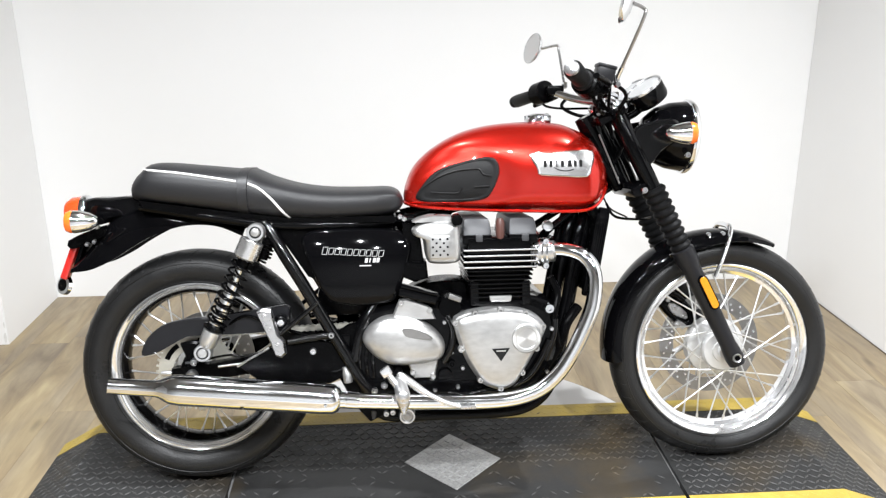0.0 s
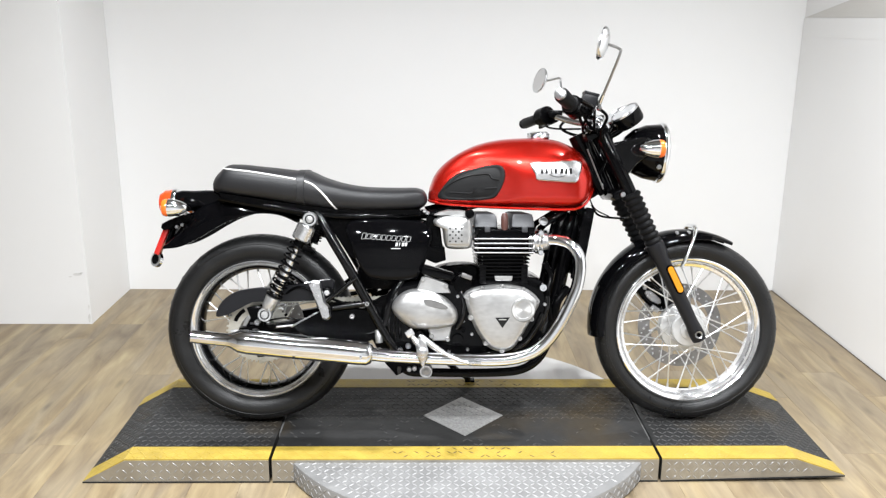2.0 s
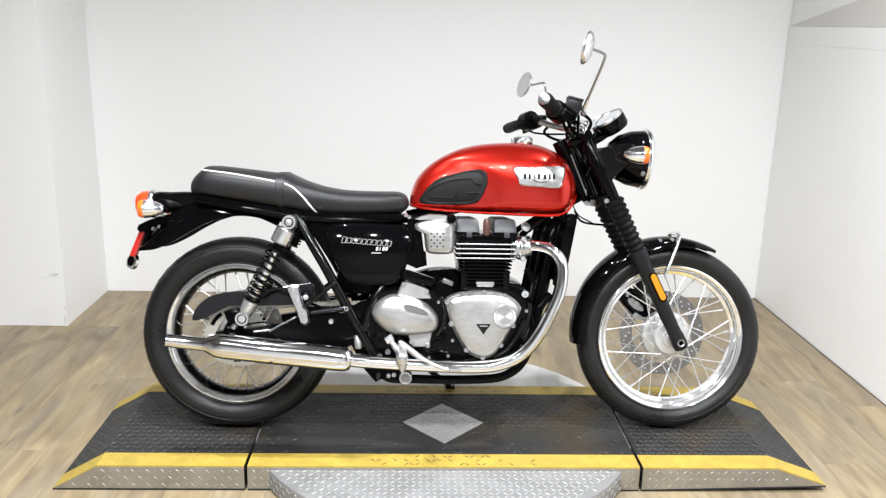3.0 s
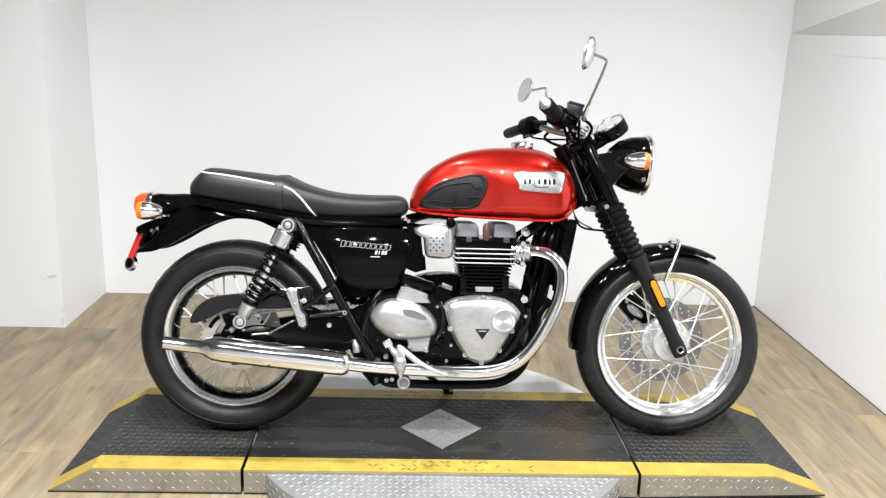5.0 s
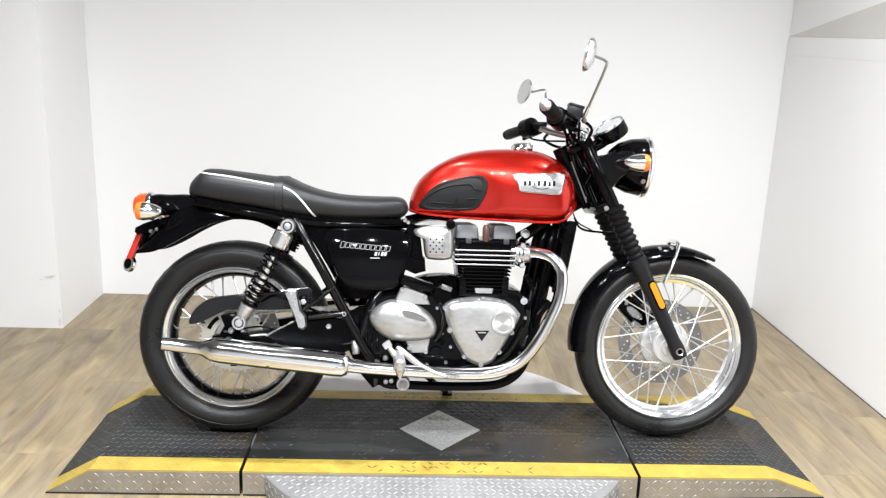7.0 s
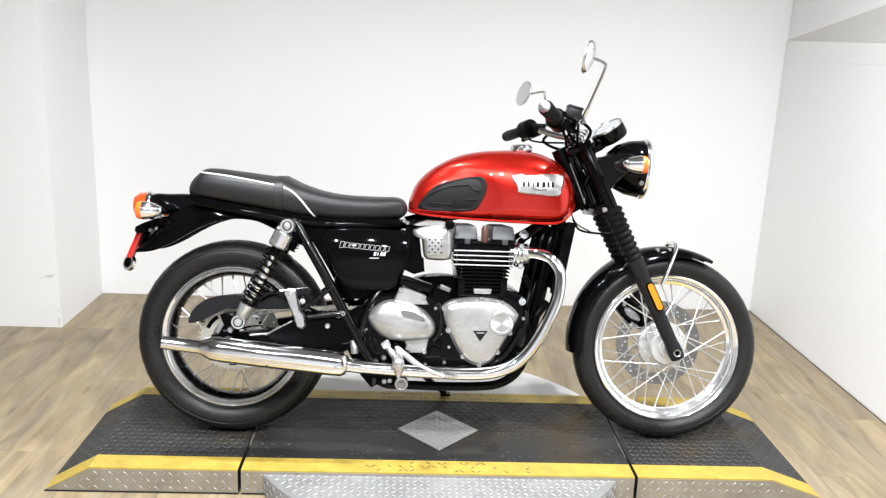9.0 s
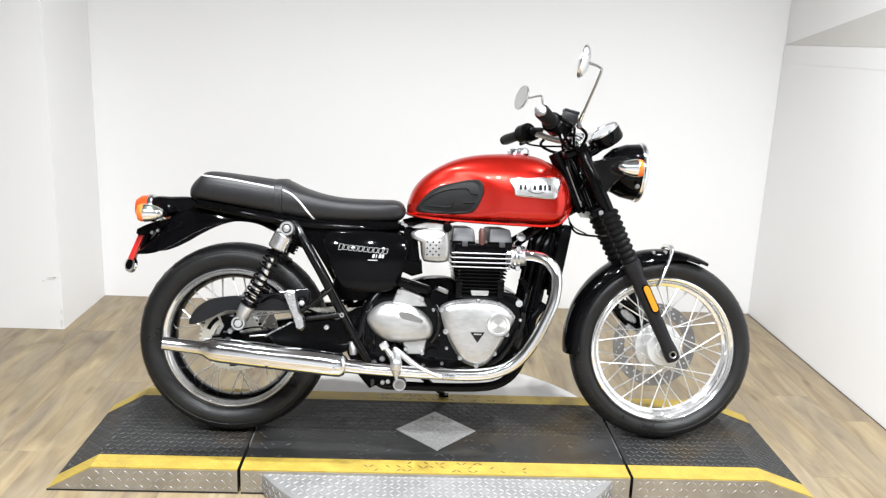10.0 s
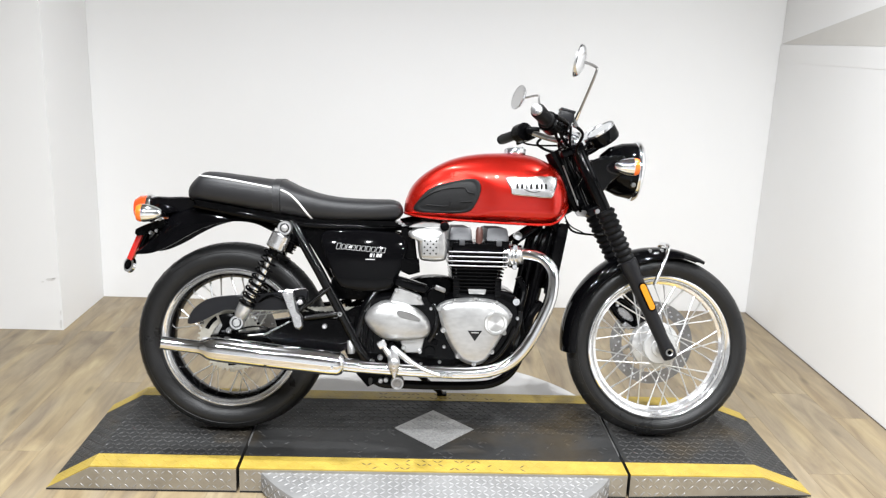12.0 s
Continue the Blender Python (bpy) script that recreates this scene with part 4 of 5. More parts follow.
def cover_y(x, z):
    return -0.166 + 0.7 * (x + 0.25) ** 2 + (2.55 if z > 0.575 else 1.4) * (z - 0.575) ** 2


for flip in (False, True):
    bm = drape(COVER, cover_y, [(1.0, -0.06), (1.0, -0.010), (0.985, -0.004), (0.96, -0.001), (0.93, 0.0), (0.86, 0.0), (0.78, 0.0), (0.7, 0.0), (0.62, 0.0), (0.54, 0.0), (0.46, 0.0), (0.38, 0.0), (0.3, 0.0), (0.22, 0.0), (0.14, 0.0), (0.05, 0.0)], 8)
    tree = BVHTree.FromBMesh(bm)
    cover = part("side_cover", mirrored(bm) if flip else bm, GLOSS, bike, "gloss black side cover with white lettering", sharp=75)
    part("cover_knob", mirrored(bolt((-0.252, -0.148, 0.503), 0.008, 0.004)) if flip else bolt((-0.252, -0.148, 0.503), 0.008, 0.004), GLOSS, cover)
    if not flip:
        # the model name stands as plain slanted bars
        def on_cover(name, x, z, wide, high, lean):
            w, h, d = wide / 2, high / 2, high / 2 * math.tan(radians(lean))
            mark = [(x - w - d, z - h), (x - w * 0.3 - d, z - h), (x + w * 0.3 - d, z - h), (x + w - d, z - h), (x + w + d, z + h), (x + w * 0.3 + d, z + h), (x - w * 0.3 + d, z + h), (x - w + d, z + h)]
            return part(name, drape(mark, lambda u, v: outer_y(tree, u, v), [(1.0, -0.001), (1.0, 0.0009), (0.9, 0.0011), (0.3, 0.0011)], 1), SILVERPRINT, cover, smooth=False)
        def outlined(name, x, z, wide, high, lean):
            w, h, d = wide / 2, high / 2, high / 2 * math.tan(radians(lean))
            ring = [(x - w - d, z - h), (x - d, z - h), (x + w - d, z - h), (x + w, z), (x + w + d, z + h), (x + d, z + h), (x - w + d, z + h), (x - w, z)]
            return part(name, tube([(u, outer_y(tree, u, v) - 0.0003, v) for u, v in ring], 0.0008, 5, 1, True), SILVERPRINT, cover)
        for k in range(10):
            outlined("name_bar", -0.328 + 0.0158 * k, 0.6325 - 0.0011 * k, 0.0118, 0.0150 if k else 0.018, 14)
        for k, wide in enumerate((0.0075, 0.003, 0.0075, 0.0075)):
            on_cover("model_bar", -0.2235 + 0.0092 * k + (0.002 if k > 1 else 0.0), 0.6065, wide, 0.0115, 12)
        on_cover("name_rule", -0.226, 0.5935, 0.030, 0.0030, 0)
airbox = part("airbox", block((0.16, 0.20, 0.17), (-0.22, 0, 0.60), 0.02), MATT, bike, "black air box and battery tray")
part("tray", block((0.22, 0.22, 0.075), (-0.245, 0, 0.492), 0.015), MATT, airbox)
for s in (-1, 1):
    part("side_panel", slab([(-0.475, 0.700), (-0.370, 0.700), (-0.350, 0.600), (-0.352, 0.548), (-0.378, 0.560), (-0.430, 0.640)], s * 0.080, s * 0.104, 1, 0.004), MATT, airbox, "black inner panel")
    part("air_duct", slab([(-0.130, 0.695), (-0.088, 0.690), (-0.078, 0.610), (-0.068, 0.560), (-0.118, 0.553), (-0.132, 0.600)], s * 0.060, s * 0.135, 1, 0.006), MATT, airbox, "black intake duct")
part("intake_boot", slab([(-0.13, 0.60), (-0.07, 0.595), (-0.066, 0.555), (-0.10, 0.545), (-0.135, 0.56)], -0.155, -0.06, 1, 0.006), MATT, airbox)

# rear shocks
def shock(s):
    top, bot = Vector((-0.497, s * 0.165, 0.686)), Vector((-0.642, s * 0.165, 0.382))
    d = (bot - top).normalized()
    at = lambda u: top + (bot - top) * u
    body = part("shock_absorber", rod(at(0.10), at(0.95), 0.0105, 16), CHROME, bike, "chrome twin-spring rear shock absorber")
    part("upper_eye", lathe([(0.0145, s * 0.010), (0.0150, s * 0.018), (0.0205, s * 0.018), (0.0225, s * 0.014), (0.0225, s * -0.012), (0.01, s * -0.014)], 28, "y", top), SPOKE, body)
    part("eye_bush", lathe([(0.004, s * 0.013), (0.0146, s * 0.013), (0.0146, 0.0)], 24, "y", top), MATT, body)
    part("mount_bolt", lathe([(0.0115, s * -0.006), (0.0120, s * 0.002), (0.0095, s * 0.006), (0.003, s * 0.0075)], 20, "y", top + Vector((0, s * 0.016, 0))), CAST, body)
    part("shroud", tube([at(0.065), at(0.075), at(0.205), at(0.22)], [0.022, 0.0305, 0.0305, 0.026], 28, 1), BADGEMETAL, body, "chrome shock shroud")
    part("inner_sleeve", tube([at(0.21), at(0.22), at(0.30), at(0.31)], [0.0135, 0.0165, 0.0165, 0.012], 20, 1), MATT, body)
    n, turns = 190, 8.4
    side = d.cross(Vector((0, 1, 0))).normalized()
    pts = []
    for k in range(n):
        u, a = 0.235 + 0.545 * k / (n - 1), 2 * math.pi * turns * k / (n - 1)
        pts.append(at(u) + side * (0.0255 * math.cos(a)) + Vector((0, 0.0255 * math.sin(a), 0)))
    part("spring", tube(pts, 0.0034, 8, 1), SATIN, body, "black coil spring")
    part("damper", tube([at(0.40), at(0.41), at(0.50), at(0.505), at(0.76), at(0.78)], [0.012, 0.0155, 0.0155, 0.0185, 0.0185, 0.016], 24, 1), CHROME, body, "bright chrome damper body")
    for k in range(4):
        part("damper_ring", tube([at(0.53 + 0.055 * k), at(0.532 + 0.055 * k), at(0.542 + 0.055 * k), at(0.544 + 0.055 * k)], [0.0180, 0.0194, 0.0194, 0.0180], 24, 1), MATT, body)
    part("spring_seat", tube([at(0.775), at(0.785), at(0.805), at(0.815)], [0.012, 0.0275, 0.0275, 0.02], 28, 1), SATIN, body)
    part("lower_cup", tube([at(0.81), at(0.82), at(0.92), at(0.96)], [0.018, 0.0240, 0.0225, 0.016], 24, 1), SPOKE, body, "polished lower cup")
    part("lower_eye", lathe([(0.0150, s * 0.008), (0.0155, s * 0.016), (0.0205, s * 0.016), (0.0225, s * 0.012), (0.0225, s * -0.010), (0.01, s * -0.012)], 28, "y", bot), SPOKE, body)
    part("eye_bush", lathe([(0.004, s * 0.012), (0.0152, s * 0.012), (0.0152, 0.0)], 24, "y", bot), MATT, body)
    part("mount_bolt", lathe([(0.0125, s * -0.006), (0.0128, s * 0.001), (0.0110, s * 0.004), (0.003, s * 0.0045)], 20, "y", bot + Vector((0, s * 0.014, 0))), CAST, body)
    part("reservoir", tube([(-0.474, s * 0.12, 0.664), (-0.492, s * 0.12, 0.612)], 0.014, 16, 1), MATT, body)
    bm = bmesh.new()
    for k in range(5):
        c = Vector((-0.472 - 0.0035 * k, s * 0.12, 0.655 - 0.009 * k))
        lathe([(0.010, -0.0013), (0.0185, -0.0013), (0.0185, 0.0013), (0.010, 0.0013)], 20, "z", c, Matrix.Rotation(radians(21), 3, "Y"), bm=bm)
    part("rib", bm, MATT, body)


for s in (-1, 1):
    shock(s)

# passenger peg brackets
for s in (-1, 1):
    br = part("passenger_peg", slab([(-0.503, 0.484), (-0.490, 0.492), (-0.468, 0.490), (-0.450, 0.425), (-0.436, 0.405), (-0.433, 0.374), (-0.444, 0.364), (-0.458, 0.368), (-0.470, 0.40)], s * 0.155, s * 0.184, 1, 0.006), STEEL, bike, "folded silver passenger footpeg")
    for z, x in ((0.475, -0.484), (0.44, -0.471), (0.40, -0.453)):
        part("peg_bolt", bolt((x, s * 0.184, z), 0.0050, 0.003, "y", s), STEEL, br)
    boss = Vector((-0.447, s * 0.142, 0.449))
    part("pivot_boss", lathe([(0.005, -s * 0.01), (0.021, -s * 0.01), (0.021, s * 0.008), (0.017, s * 0.011), (0.012, s * 0.008), (0.011, s * 0.004)], 28, "y", boss), SATIN, br)
    part("pivot_nut", lathe([(0.003, 0.0), (0.0095, 0.0), (0.0095, s * 0.010), (0.003, s * 0.012)], 6, "y", boss + Vector((0, s * 0.004, 0))), EDGE, br)

# engine
CRANK = [(-0.262, 0.40), (-0.235, 0.470), (-0.10, 0.492), (0.02, 0.485), (0.22, 0.500), (0.262, 0.455), (0.268, 0.36), (0.22, 0.26), (0.10, 0.222), (-0.10, 0.222), (-0.22, 0.25), (-0.262, 0.32)]
engine = part("engine", slab(CRANK, -0.155, 0.155, 2, 0.015), SATIN, bike, "black air-cooled style twin-cylinder engine with silver covers")
part("sump", slab([(0.0, 0.24), (0.20, 0.25), (0.18, 0.205), (-0.02, 0.205)], -0.10, 0.10, 2, 0.01), MATT, engine)
CLUTCH = [(-0.006, 0.444), (0.006, 0.461), (0.045, 0.473), (0.113, 0.479), (0.180, 0.470), (0.222, 0.444), (0.229, 0.418), (0.212, 0.385), (0.187, 0.338), (0.155, 0.286), (0.132, 0.270), (0.112, 0.267), (0.088, 0.272), (0.062, 0.288), (0.029, 0.337), (0.007, 0.389)]
for flip in (False, True):
    bm = drape(CLUTCH, lambda x, z: -0.150, [(1.0, 0.0), (1.0, 0.042), (0.985, 0.048), (0.955, 0.050), (0.945, 0.056), (0.91, 0.062), (0.86, 0.0655), (0.75, 0.068), (0.55, 0.0705), (0.3, 0.072), (0.05, 0.0725)], 4, centre=(0.115, 0.395))
    shell = BVHTree.FromBMesh(bm)
    cl = part("clutch_cover", mirrored(bm) if flip else bm, CAST, engine, "rounded triangular silver engine cover", sharp=50)
    sgn = 1 if flip else -1
    for x, z in ((-0.003, 0.446), (0.048, 0.470), (0.113, 0.475), (0.178, 0.466), (0.222, 0.430), (0.205, 0.374), (0.168, 0.312), (0.112, 0.272), (0.060, 0.296), (0.012, 0.377)):
        part("cover_bolt", bolt((x, sgn * 0.193, z), 0.0085, 0.016, "y", sgn), CAST, cl)
    cap_y = sgn * 0.2185
    cap_at = (0.176, cap_y, 0.405)
    oil = part("oil_filler_cap", lathe([(0.006, sgn * -0.02), (0.037, sgn * -0.02), (0.038, sgn * 0.003), (0.035, sgn * 0.0065), (0.028, sgn * 0.0065), (0.026, sgn * 0.004), (0.004, sgn * 0.004)], 40, "y"), CAPMETAL, cl, "round brushed filler cap")
    oil.location = cap_at
    if not flip:
        ym = outer_y(shell, 0.111, 0.367)
        part("cover_mark", slab([(0.088, 0.381), (0.134, 0.382), (0.111, 0.348)], ym + 0.003, ym - 0.0022, 1, 0.0008), BLACKPRINT, cl, "black triangular mark")
        part("mark_bar", block((0.024, 0.001, 0.0035), (0.111, ym - 0.0026, 0.3752), 0.0002), CAST, cl)
SPROCKET = [(-0.238, 0.412), (-0.215, 0.444), (-0.175, 0.463), (-0.122, 0.460), (-0.069, 0.438), (-0.036, 0.405), (-0.028, 0.376), (-0.041, 0.350), (-0.085, 0.339), (-0.155, 0.337), (-0.195, 0.352), (-0.227, 0.381)]
for flip in (False, True):
    bm = drape(SPROCKET, lambda x, z: -0.148, [(1.0, 0.0), (1.0, 0.030), (0.98, 0.040), (0.93, 0.049), (0.83, 0.056), (0.65, 0.062), (0.4, 0.066), (0.1, 0.067)], 4, centre=(-0.13, 0.395))
    sp = part("sprocket_cover", mirrored(bm) if flip else bm, CAST, engine, "oval silver engine side cover", sharp=60)
    if not flip:
        slot = slab([(-0.137, 0.4345), (-0.128, 0.438), (-0.095, 0.432), (-0.064, 0.414), (-0.064, 0.408), (-0.090, 0.409), (-0.122, 0.415), (-0.133, 0.423)], -0.196, -0.2150, 2, 0.001)
        part("cover_rib", slot, DISC, sp, "brushed inset panel")
        part("upper_plate", slab([(-0.165, 0.452), (-0.143, 0.502), (-0.128, 0.506), (-0.066, 0.484), (-0.050, 0.452)], -0.145, -0.178, 1, 0.004), CAST, sp)
        part("lower_plate", slab([(-0.128, 0.345), (-0.045, 0.350), (-0.054, 0.303), (-0.060, 0.298), (-0.108, 0.298)], -0.145, -0.176, 1, 0.004), CAST, sp)
        for x, z in ((-0.139, 0.497), (-0.066, 0.476), (-0.112, 0.315), (-0.060, 0.304)):
            part("cover_bolt", bolt((x, -0.178, z), 0.0075, 0.008), CAST, sp)
        part("vent_cap", block((0.10, 0.05, 0.022), (-0.095, -0.155, 0.512), 0.006, Matrix.Rotation(radians(15), 3, "Y")), SATIN, sp)
        part("vent_cap_top", block((0.098, 0.045, 0.006), (-0.090, -0.155, 0.527), 0.002, Matrix.Rotation(radians(15), 3, "Y")), SATIN, sp)
part("breather_housing", lathe([(0.01, -0.16), (0.028, -0.16), (0.030, -0.15), (0.030, 0.16), (0.01, 0.16)], 24, "y", (-0.012, 0, 0.478)), MATT, engine)
part("starter_motor", lathe([(0.01, -0.120), (0.028, -0.118), (0.032, -0.105), (0.032, 0.10), (0.01, 0.11)], 28, "y", (-0.052, 0, 0.480)), SATIN, engine)
part("breather_duct", slab([(-0.125, 0.495), (-0.09, 0.520), (-0.03, 0.532), (0.035, 0.528), (0.045, 0.50), (0.03, 0.47), (-0.11, 0.47)], -0.06, 0.06, 3, 0.006), MATT, engine)
part("hose_clip", block((0.035, 0.02, 0.014), (0.0, -0.165, 0.505), 0.003, Matrix.Rotation(radians(20), 3, "Y")), DISC, engine)
part("drain_plug", lathe([(0.004, -0.172), (0.018, -0.170), (0.02, -0.15)], 24, "y", (-0.028, 0, 0.30)), SATIN, engine)
for p in ((-0.018, -0.158, 0.452), (-0.028, -0.158, 0.44), (-0.010, -0.158, 0.36)):
    part("case_bolt", bolt(p, 0.0055, 0.008), STEEL, engine)
for x, z, r in ((0.060, 0.262, 0.017), (0.178, 0.278, 0.015), (-0.010, 0.330, 0.010)):
    part("case_boss", lathe([(0.003, -0.168), (r * 0.55, -0.166), (r * 0.6, -0.170), (r * 0.92, -0.170), (r, -0.164), (r, -0.145)], 24, "y", (x, 0, z)), SATIN, engine)
for line in (((0.150, -0.162, 0.268), (0.190, -0.166, 0.290), (0.222, -0.166, 0.335), (0.246, -0.160, 0.385)), ((-0.020, -0.160, 0.252), (0.030, -0.166, 0.246), (0.080, -0.166, 0.258), (0.120, -0.160, 0.250)),
             ((-0.020, -0.158, 0.455), (-0.006, -0.166, 0.420), (-0.012, -0.168, 0.372), (-0.030, -0.160, 0.335)), ((0.238, -0.150, 0.330), (0.258, -0.158, 0.395), (0.262, -0.158, 0.440))):
    part("oil_line", tube(line, 0.0085, 12, 4), TUBEBLACK, engine, "glossy black oil line")
for x in (-0.245, -0.228, -0.211):
    part("case_rib", tube([(x, -0.156, 0.300), (x - 0.004, -0.160, 0.345), (x + 0.004, -0.158, 0.430)], 0.0050, 8, 2), TUBEBLACK, engine)
for x, z in ((0.005, 0.268), (-0.055, 0.262), (0.240, 0.300), (0.252, 0.415), (0.018, 0.318)):
    part("case_bolt", bolt((x, -0.160, z), 0.0055, 0.008), STEEL, engine)
part("front_engine_bolt", bolt((0.245, -0.155, 0.470), 0.014, 0.02), CHROME, engine)
part("front_engine_lug", slab([(0.19, 0.505), (0.25, 0.487), (0.262, 0.46), (0.24, 0.455), (0.19, 0.48)], -0.155, -0.11, 2, 0.004), SATIN, engine)

barrel = part("cylinder_block", block((0.135, 0.30, 0.13), (0.119, 0, 0.535), 0.01), MATT, engine, "black finned cylinder block")
for k in range(7):
    z = 0.503 + 0.0115 * k
    g = 0.0035 * k
    part("fin", block((0.150 + g, 0.325 + g, 0.0042), (0.118, 0, z), 0.0015), SATIN, barrel)
part("base_gasket_plate", block((0.052, 0.012, 0.016), (0.118, -0.166, 0.499), 0.004, taper=1.15), CAST, barrel, "small silver plate")
for x in (0.052, 0.186):
    part("barrel_post", block((0.022, 0.020, 0.062), (x, -0.152, 0.512), 0.004), SATIN, barrel, "black casting post")
    part("barrel_post", block((0.022, 0.020, 0.062), (x, 0.152, 0.512), 0.004), SATIN, barrel)
part("barrel_foot", block((0.150, 0.315, 0.014), (0.119, 0, 0.486), 0.004), SATIN, barrel)
head = part("cylinder_head", block((0.165, 0.32, 0.075), (0.118, 0, 0.618), 0.008), SATIN, engine, "black cylinder head with polished fin edges")
for k in range(4):
    z = 0.5820 + 0.0148 * k
    part("fin", block((0.186, 0.350, 0.0066), (0.119, 0, z - 0.0012), 0.002), SATIN, head)
    part("fin_edge", block((0.190, 0.353, 0.0040), (0.119, 0, z), 0.0013), EDGE, head, "polished fin edge")
for x0 in (0.062, 0.181):
    cv = part("cam_cover", block((0.078, 0.30, 0.046), (x0, 0, 0.682), 0.012, taper=0.86), GREY, head, "dark grey cam cover")
    part("cam_foot", block((0.075, 0.31, 0.024), (x0, 0, 0.651), 0.004), SATIN, cv)
    part("cover_bolt", block((0.018, 0.012, 0.018), (x0 + 0.004, -0.156, 0.655), 0.003), GREY, cv)
part("plug_coil", tube([(0.121, -0.150, 0.648), (0.121, -0.150, 0.665), (0.121, -0.150, 0.695), (0.121, -0.150, 0.706)], [0.008, 0.0115, 0.0115, 0.007], 14, 1), COIL, head, "brown plug connector")
part("head_bolt", lathe([(0.004, -0.02), (0.013, -0.018), (0.014, 0.0), (0.01, 0.01)], 24, "y", (0.250, -0.11, 0.680)), CHROME, head, "chrome domed bolt")
body = part("throttle_body", drape([(-0.102, 0.688), (-0.05, 0.702), (0.004, 0.700), (0.016, 0.680), (0.018, 0.612), (0.004, 0.593), (-0.050, 0.592), (-0.070, 0.604), (-0.078, 0.655), (-0.103, 0.668)], lambda x, z: -0.060, [(1.0, 0.0), (1.0, 0.088), (0.975, 0.098), (0.93, 0.106), (0.85, 0.112), (0.70, 0.116), (0.4, 0.118), (0.05, 0.1185)], 3), CAST, engine, "silver carburettor-style throttle body")
part("hole_plate", block((0.052, 0.008, 0.058), (-0.036, -0.177, 0.638), 0.0038), CAST, body)
bm = bmesh.new()
for i in range(5):
    for j in range(5):
        if (i + j) % 2 == 0:
            lathe([(0.0029, -0.001), (0.0029, 0.001)], 8, "y", (-0.0545 + 0.0093 * i, -0.1812, 0.618 + 0.0100 * j), bm=bm)
part("plate_hole", bm, MATT, body)
part("intake_stub", rod((0.012, -0.11, 0.640), (0.05, -0.11, 0.642), 0.024, 24), GREY, body)
part("body_screw", lathe([(0.005, -0.018), (0.0140, -0.016), (0.0155, 0.0), (0.0155, 0.02)], 24, "y", (0.008, -0.165, 0.705)), MATT, body)
part("throttle_cable", tube([(-0.06, -0.13, 0.70), (-0.045, -0.12, 0.714), (0.0, -0.07, 0.715)], 0.004, 8, 4), MATT, body)
part("body_top", slab([(-0.105, 0.700), (-0.06, 0.716), (0.0, 0.712), (0.0, 0.698), (-0.06, 0.700)], -0.16, -0.08, 2, 0.003), CAST, body)
part("fuel_hose", tube([(-0.10, -0.10, 0.665), (-0.115, -0.12, 0.66), (-0.12, -0.12, 0.63), (-0.105, -0.10, 0.60)], 0.009, 10, 4), MATT, body)

# exhaust, both sides
def exhaust(s):
    line = [(0.205, 0.125, 0.612), (0.245, 0.140, 0.618), (0.290, 0.165, 0.621), (0.330, 0.188, 0.606), (0.353, 0.205, 0.565), (0.350, 0.215, 0.500), (0.330, 0.219, 0.440), (0.292, 0.221, 0.362), (0.248, 0.222, 0.302),
            (0.19, 0.222, 0.263), (0.10, 0.223, 0.246), (-0.06, 0.226, 0.250), (-0.20, 0.232, 0.258), (-0.315, 0.238, 0.267)]
    pipe = part("exhaust_pipe", tube([(x, s * y, z) for x, y, z in line], 0.0195, 24, 6), CHROME, bike, "polished chrome exhaust pipe")
    a, b = Vector((-0.295, s * 0.238, 0.268)), Vector((-0.712, s * 0.243, 0.310))
    u = (b - a).normalized()
    L = (b - a).length
    prof = [(-0.012, 0.020), (0.0, 0.022), (0.004, 0.030), (0.018, 0.037), (0.05, 0.0385), (L * 0.5, 0.0388), (L - 0.03, 0.0385), (L - 0.004, 0.036), (L + 0.010, 0.030), (L + 0.022, 0.0235), (L + 0.034, 0.0205), (L + 0.09, 0.0200), (L + 0.143, 0.0200), (L + 0.146, 0.0185), (L + 0.143, 0.0165), (L + 0.05, 0.0160)]
    muf = part("muffler", tube([a + u * t for t, r in prof], [r for t, r in prof], 40, 1), CHROME, pipe, "chrome peashooter muffler")
    part("tail_bore", rod(a + u * (L + 0.02), a + u * (L + 0.125), 0.0155, 20), MATT, muf)
    part("clamp_band", tube([a + u * t for t in (-0.045, -0.044, -0.016, -0.015)], [0.019, 0.0215, 0.0215, 0.019], 28, 1), CHROME, pipe)
    for k in range(2):
        part("muffler_screw", bolt((-0.318 - 0.012 * k, s * 0.2765, 0.279 - 0.014 * k), 0.0045, 0.003, "y", s), CHROME, muf)
    fl = part("exhaust_flange", tube([(0.205, s * 0.128, 0.612), (0.207, s * 0.128, 0.612), (0.262, s * 0.148, 0.617), (0.264, s * 0.148, 0.617)], [0.022, 0.028, 0.027, 0.020], 28, 1), STEEL, pipe, "polished finned exhaust clamp")
    for k in range(4):
        c = 0.214 + 0.012 * k
        part("clamp_fin", tube([(c, s * (0.130 + 0.004 * k), 0.612 + 0.001 * k), (c + 0.0045, s * (0.132 + 0.004 * k), 0.612 + 0.001 * k)], 0.037 if k % 2 else 0.034, 28, 1), CHROME, fl)
    for z in (0.645, 0.582):
        part("clamp_bolt", bolt((0.236, s * 0.160, z), 0.009, 0.014, "y", s), CHROME, fl)
    return pipe


for s in (-1, 1):
    exhaust(s)

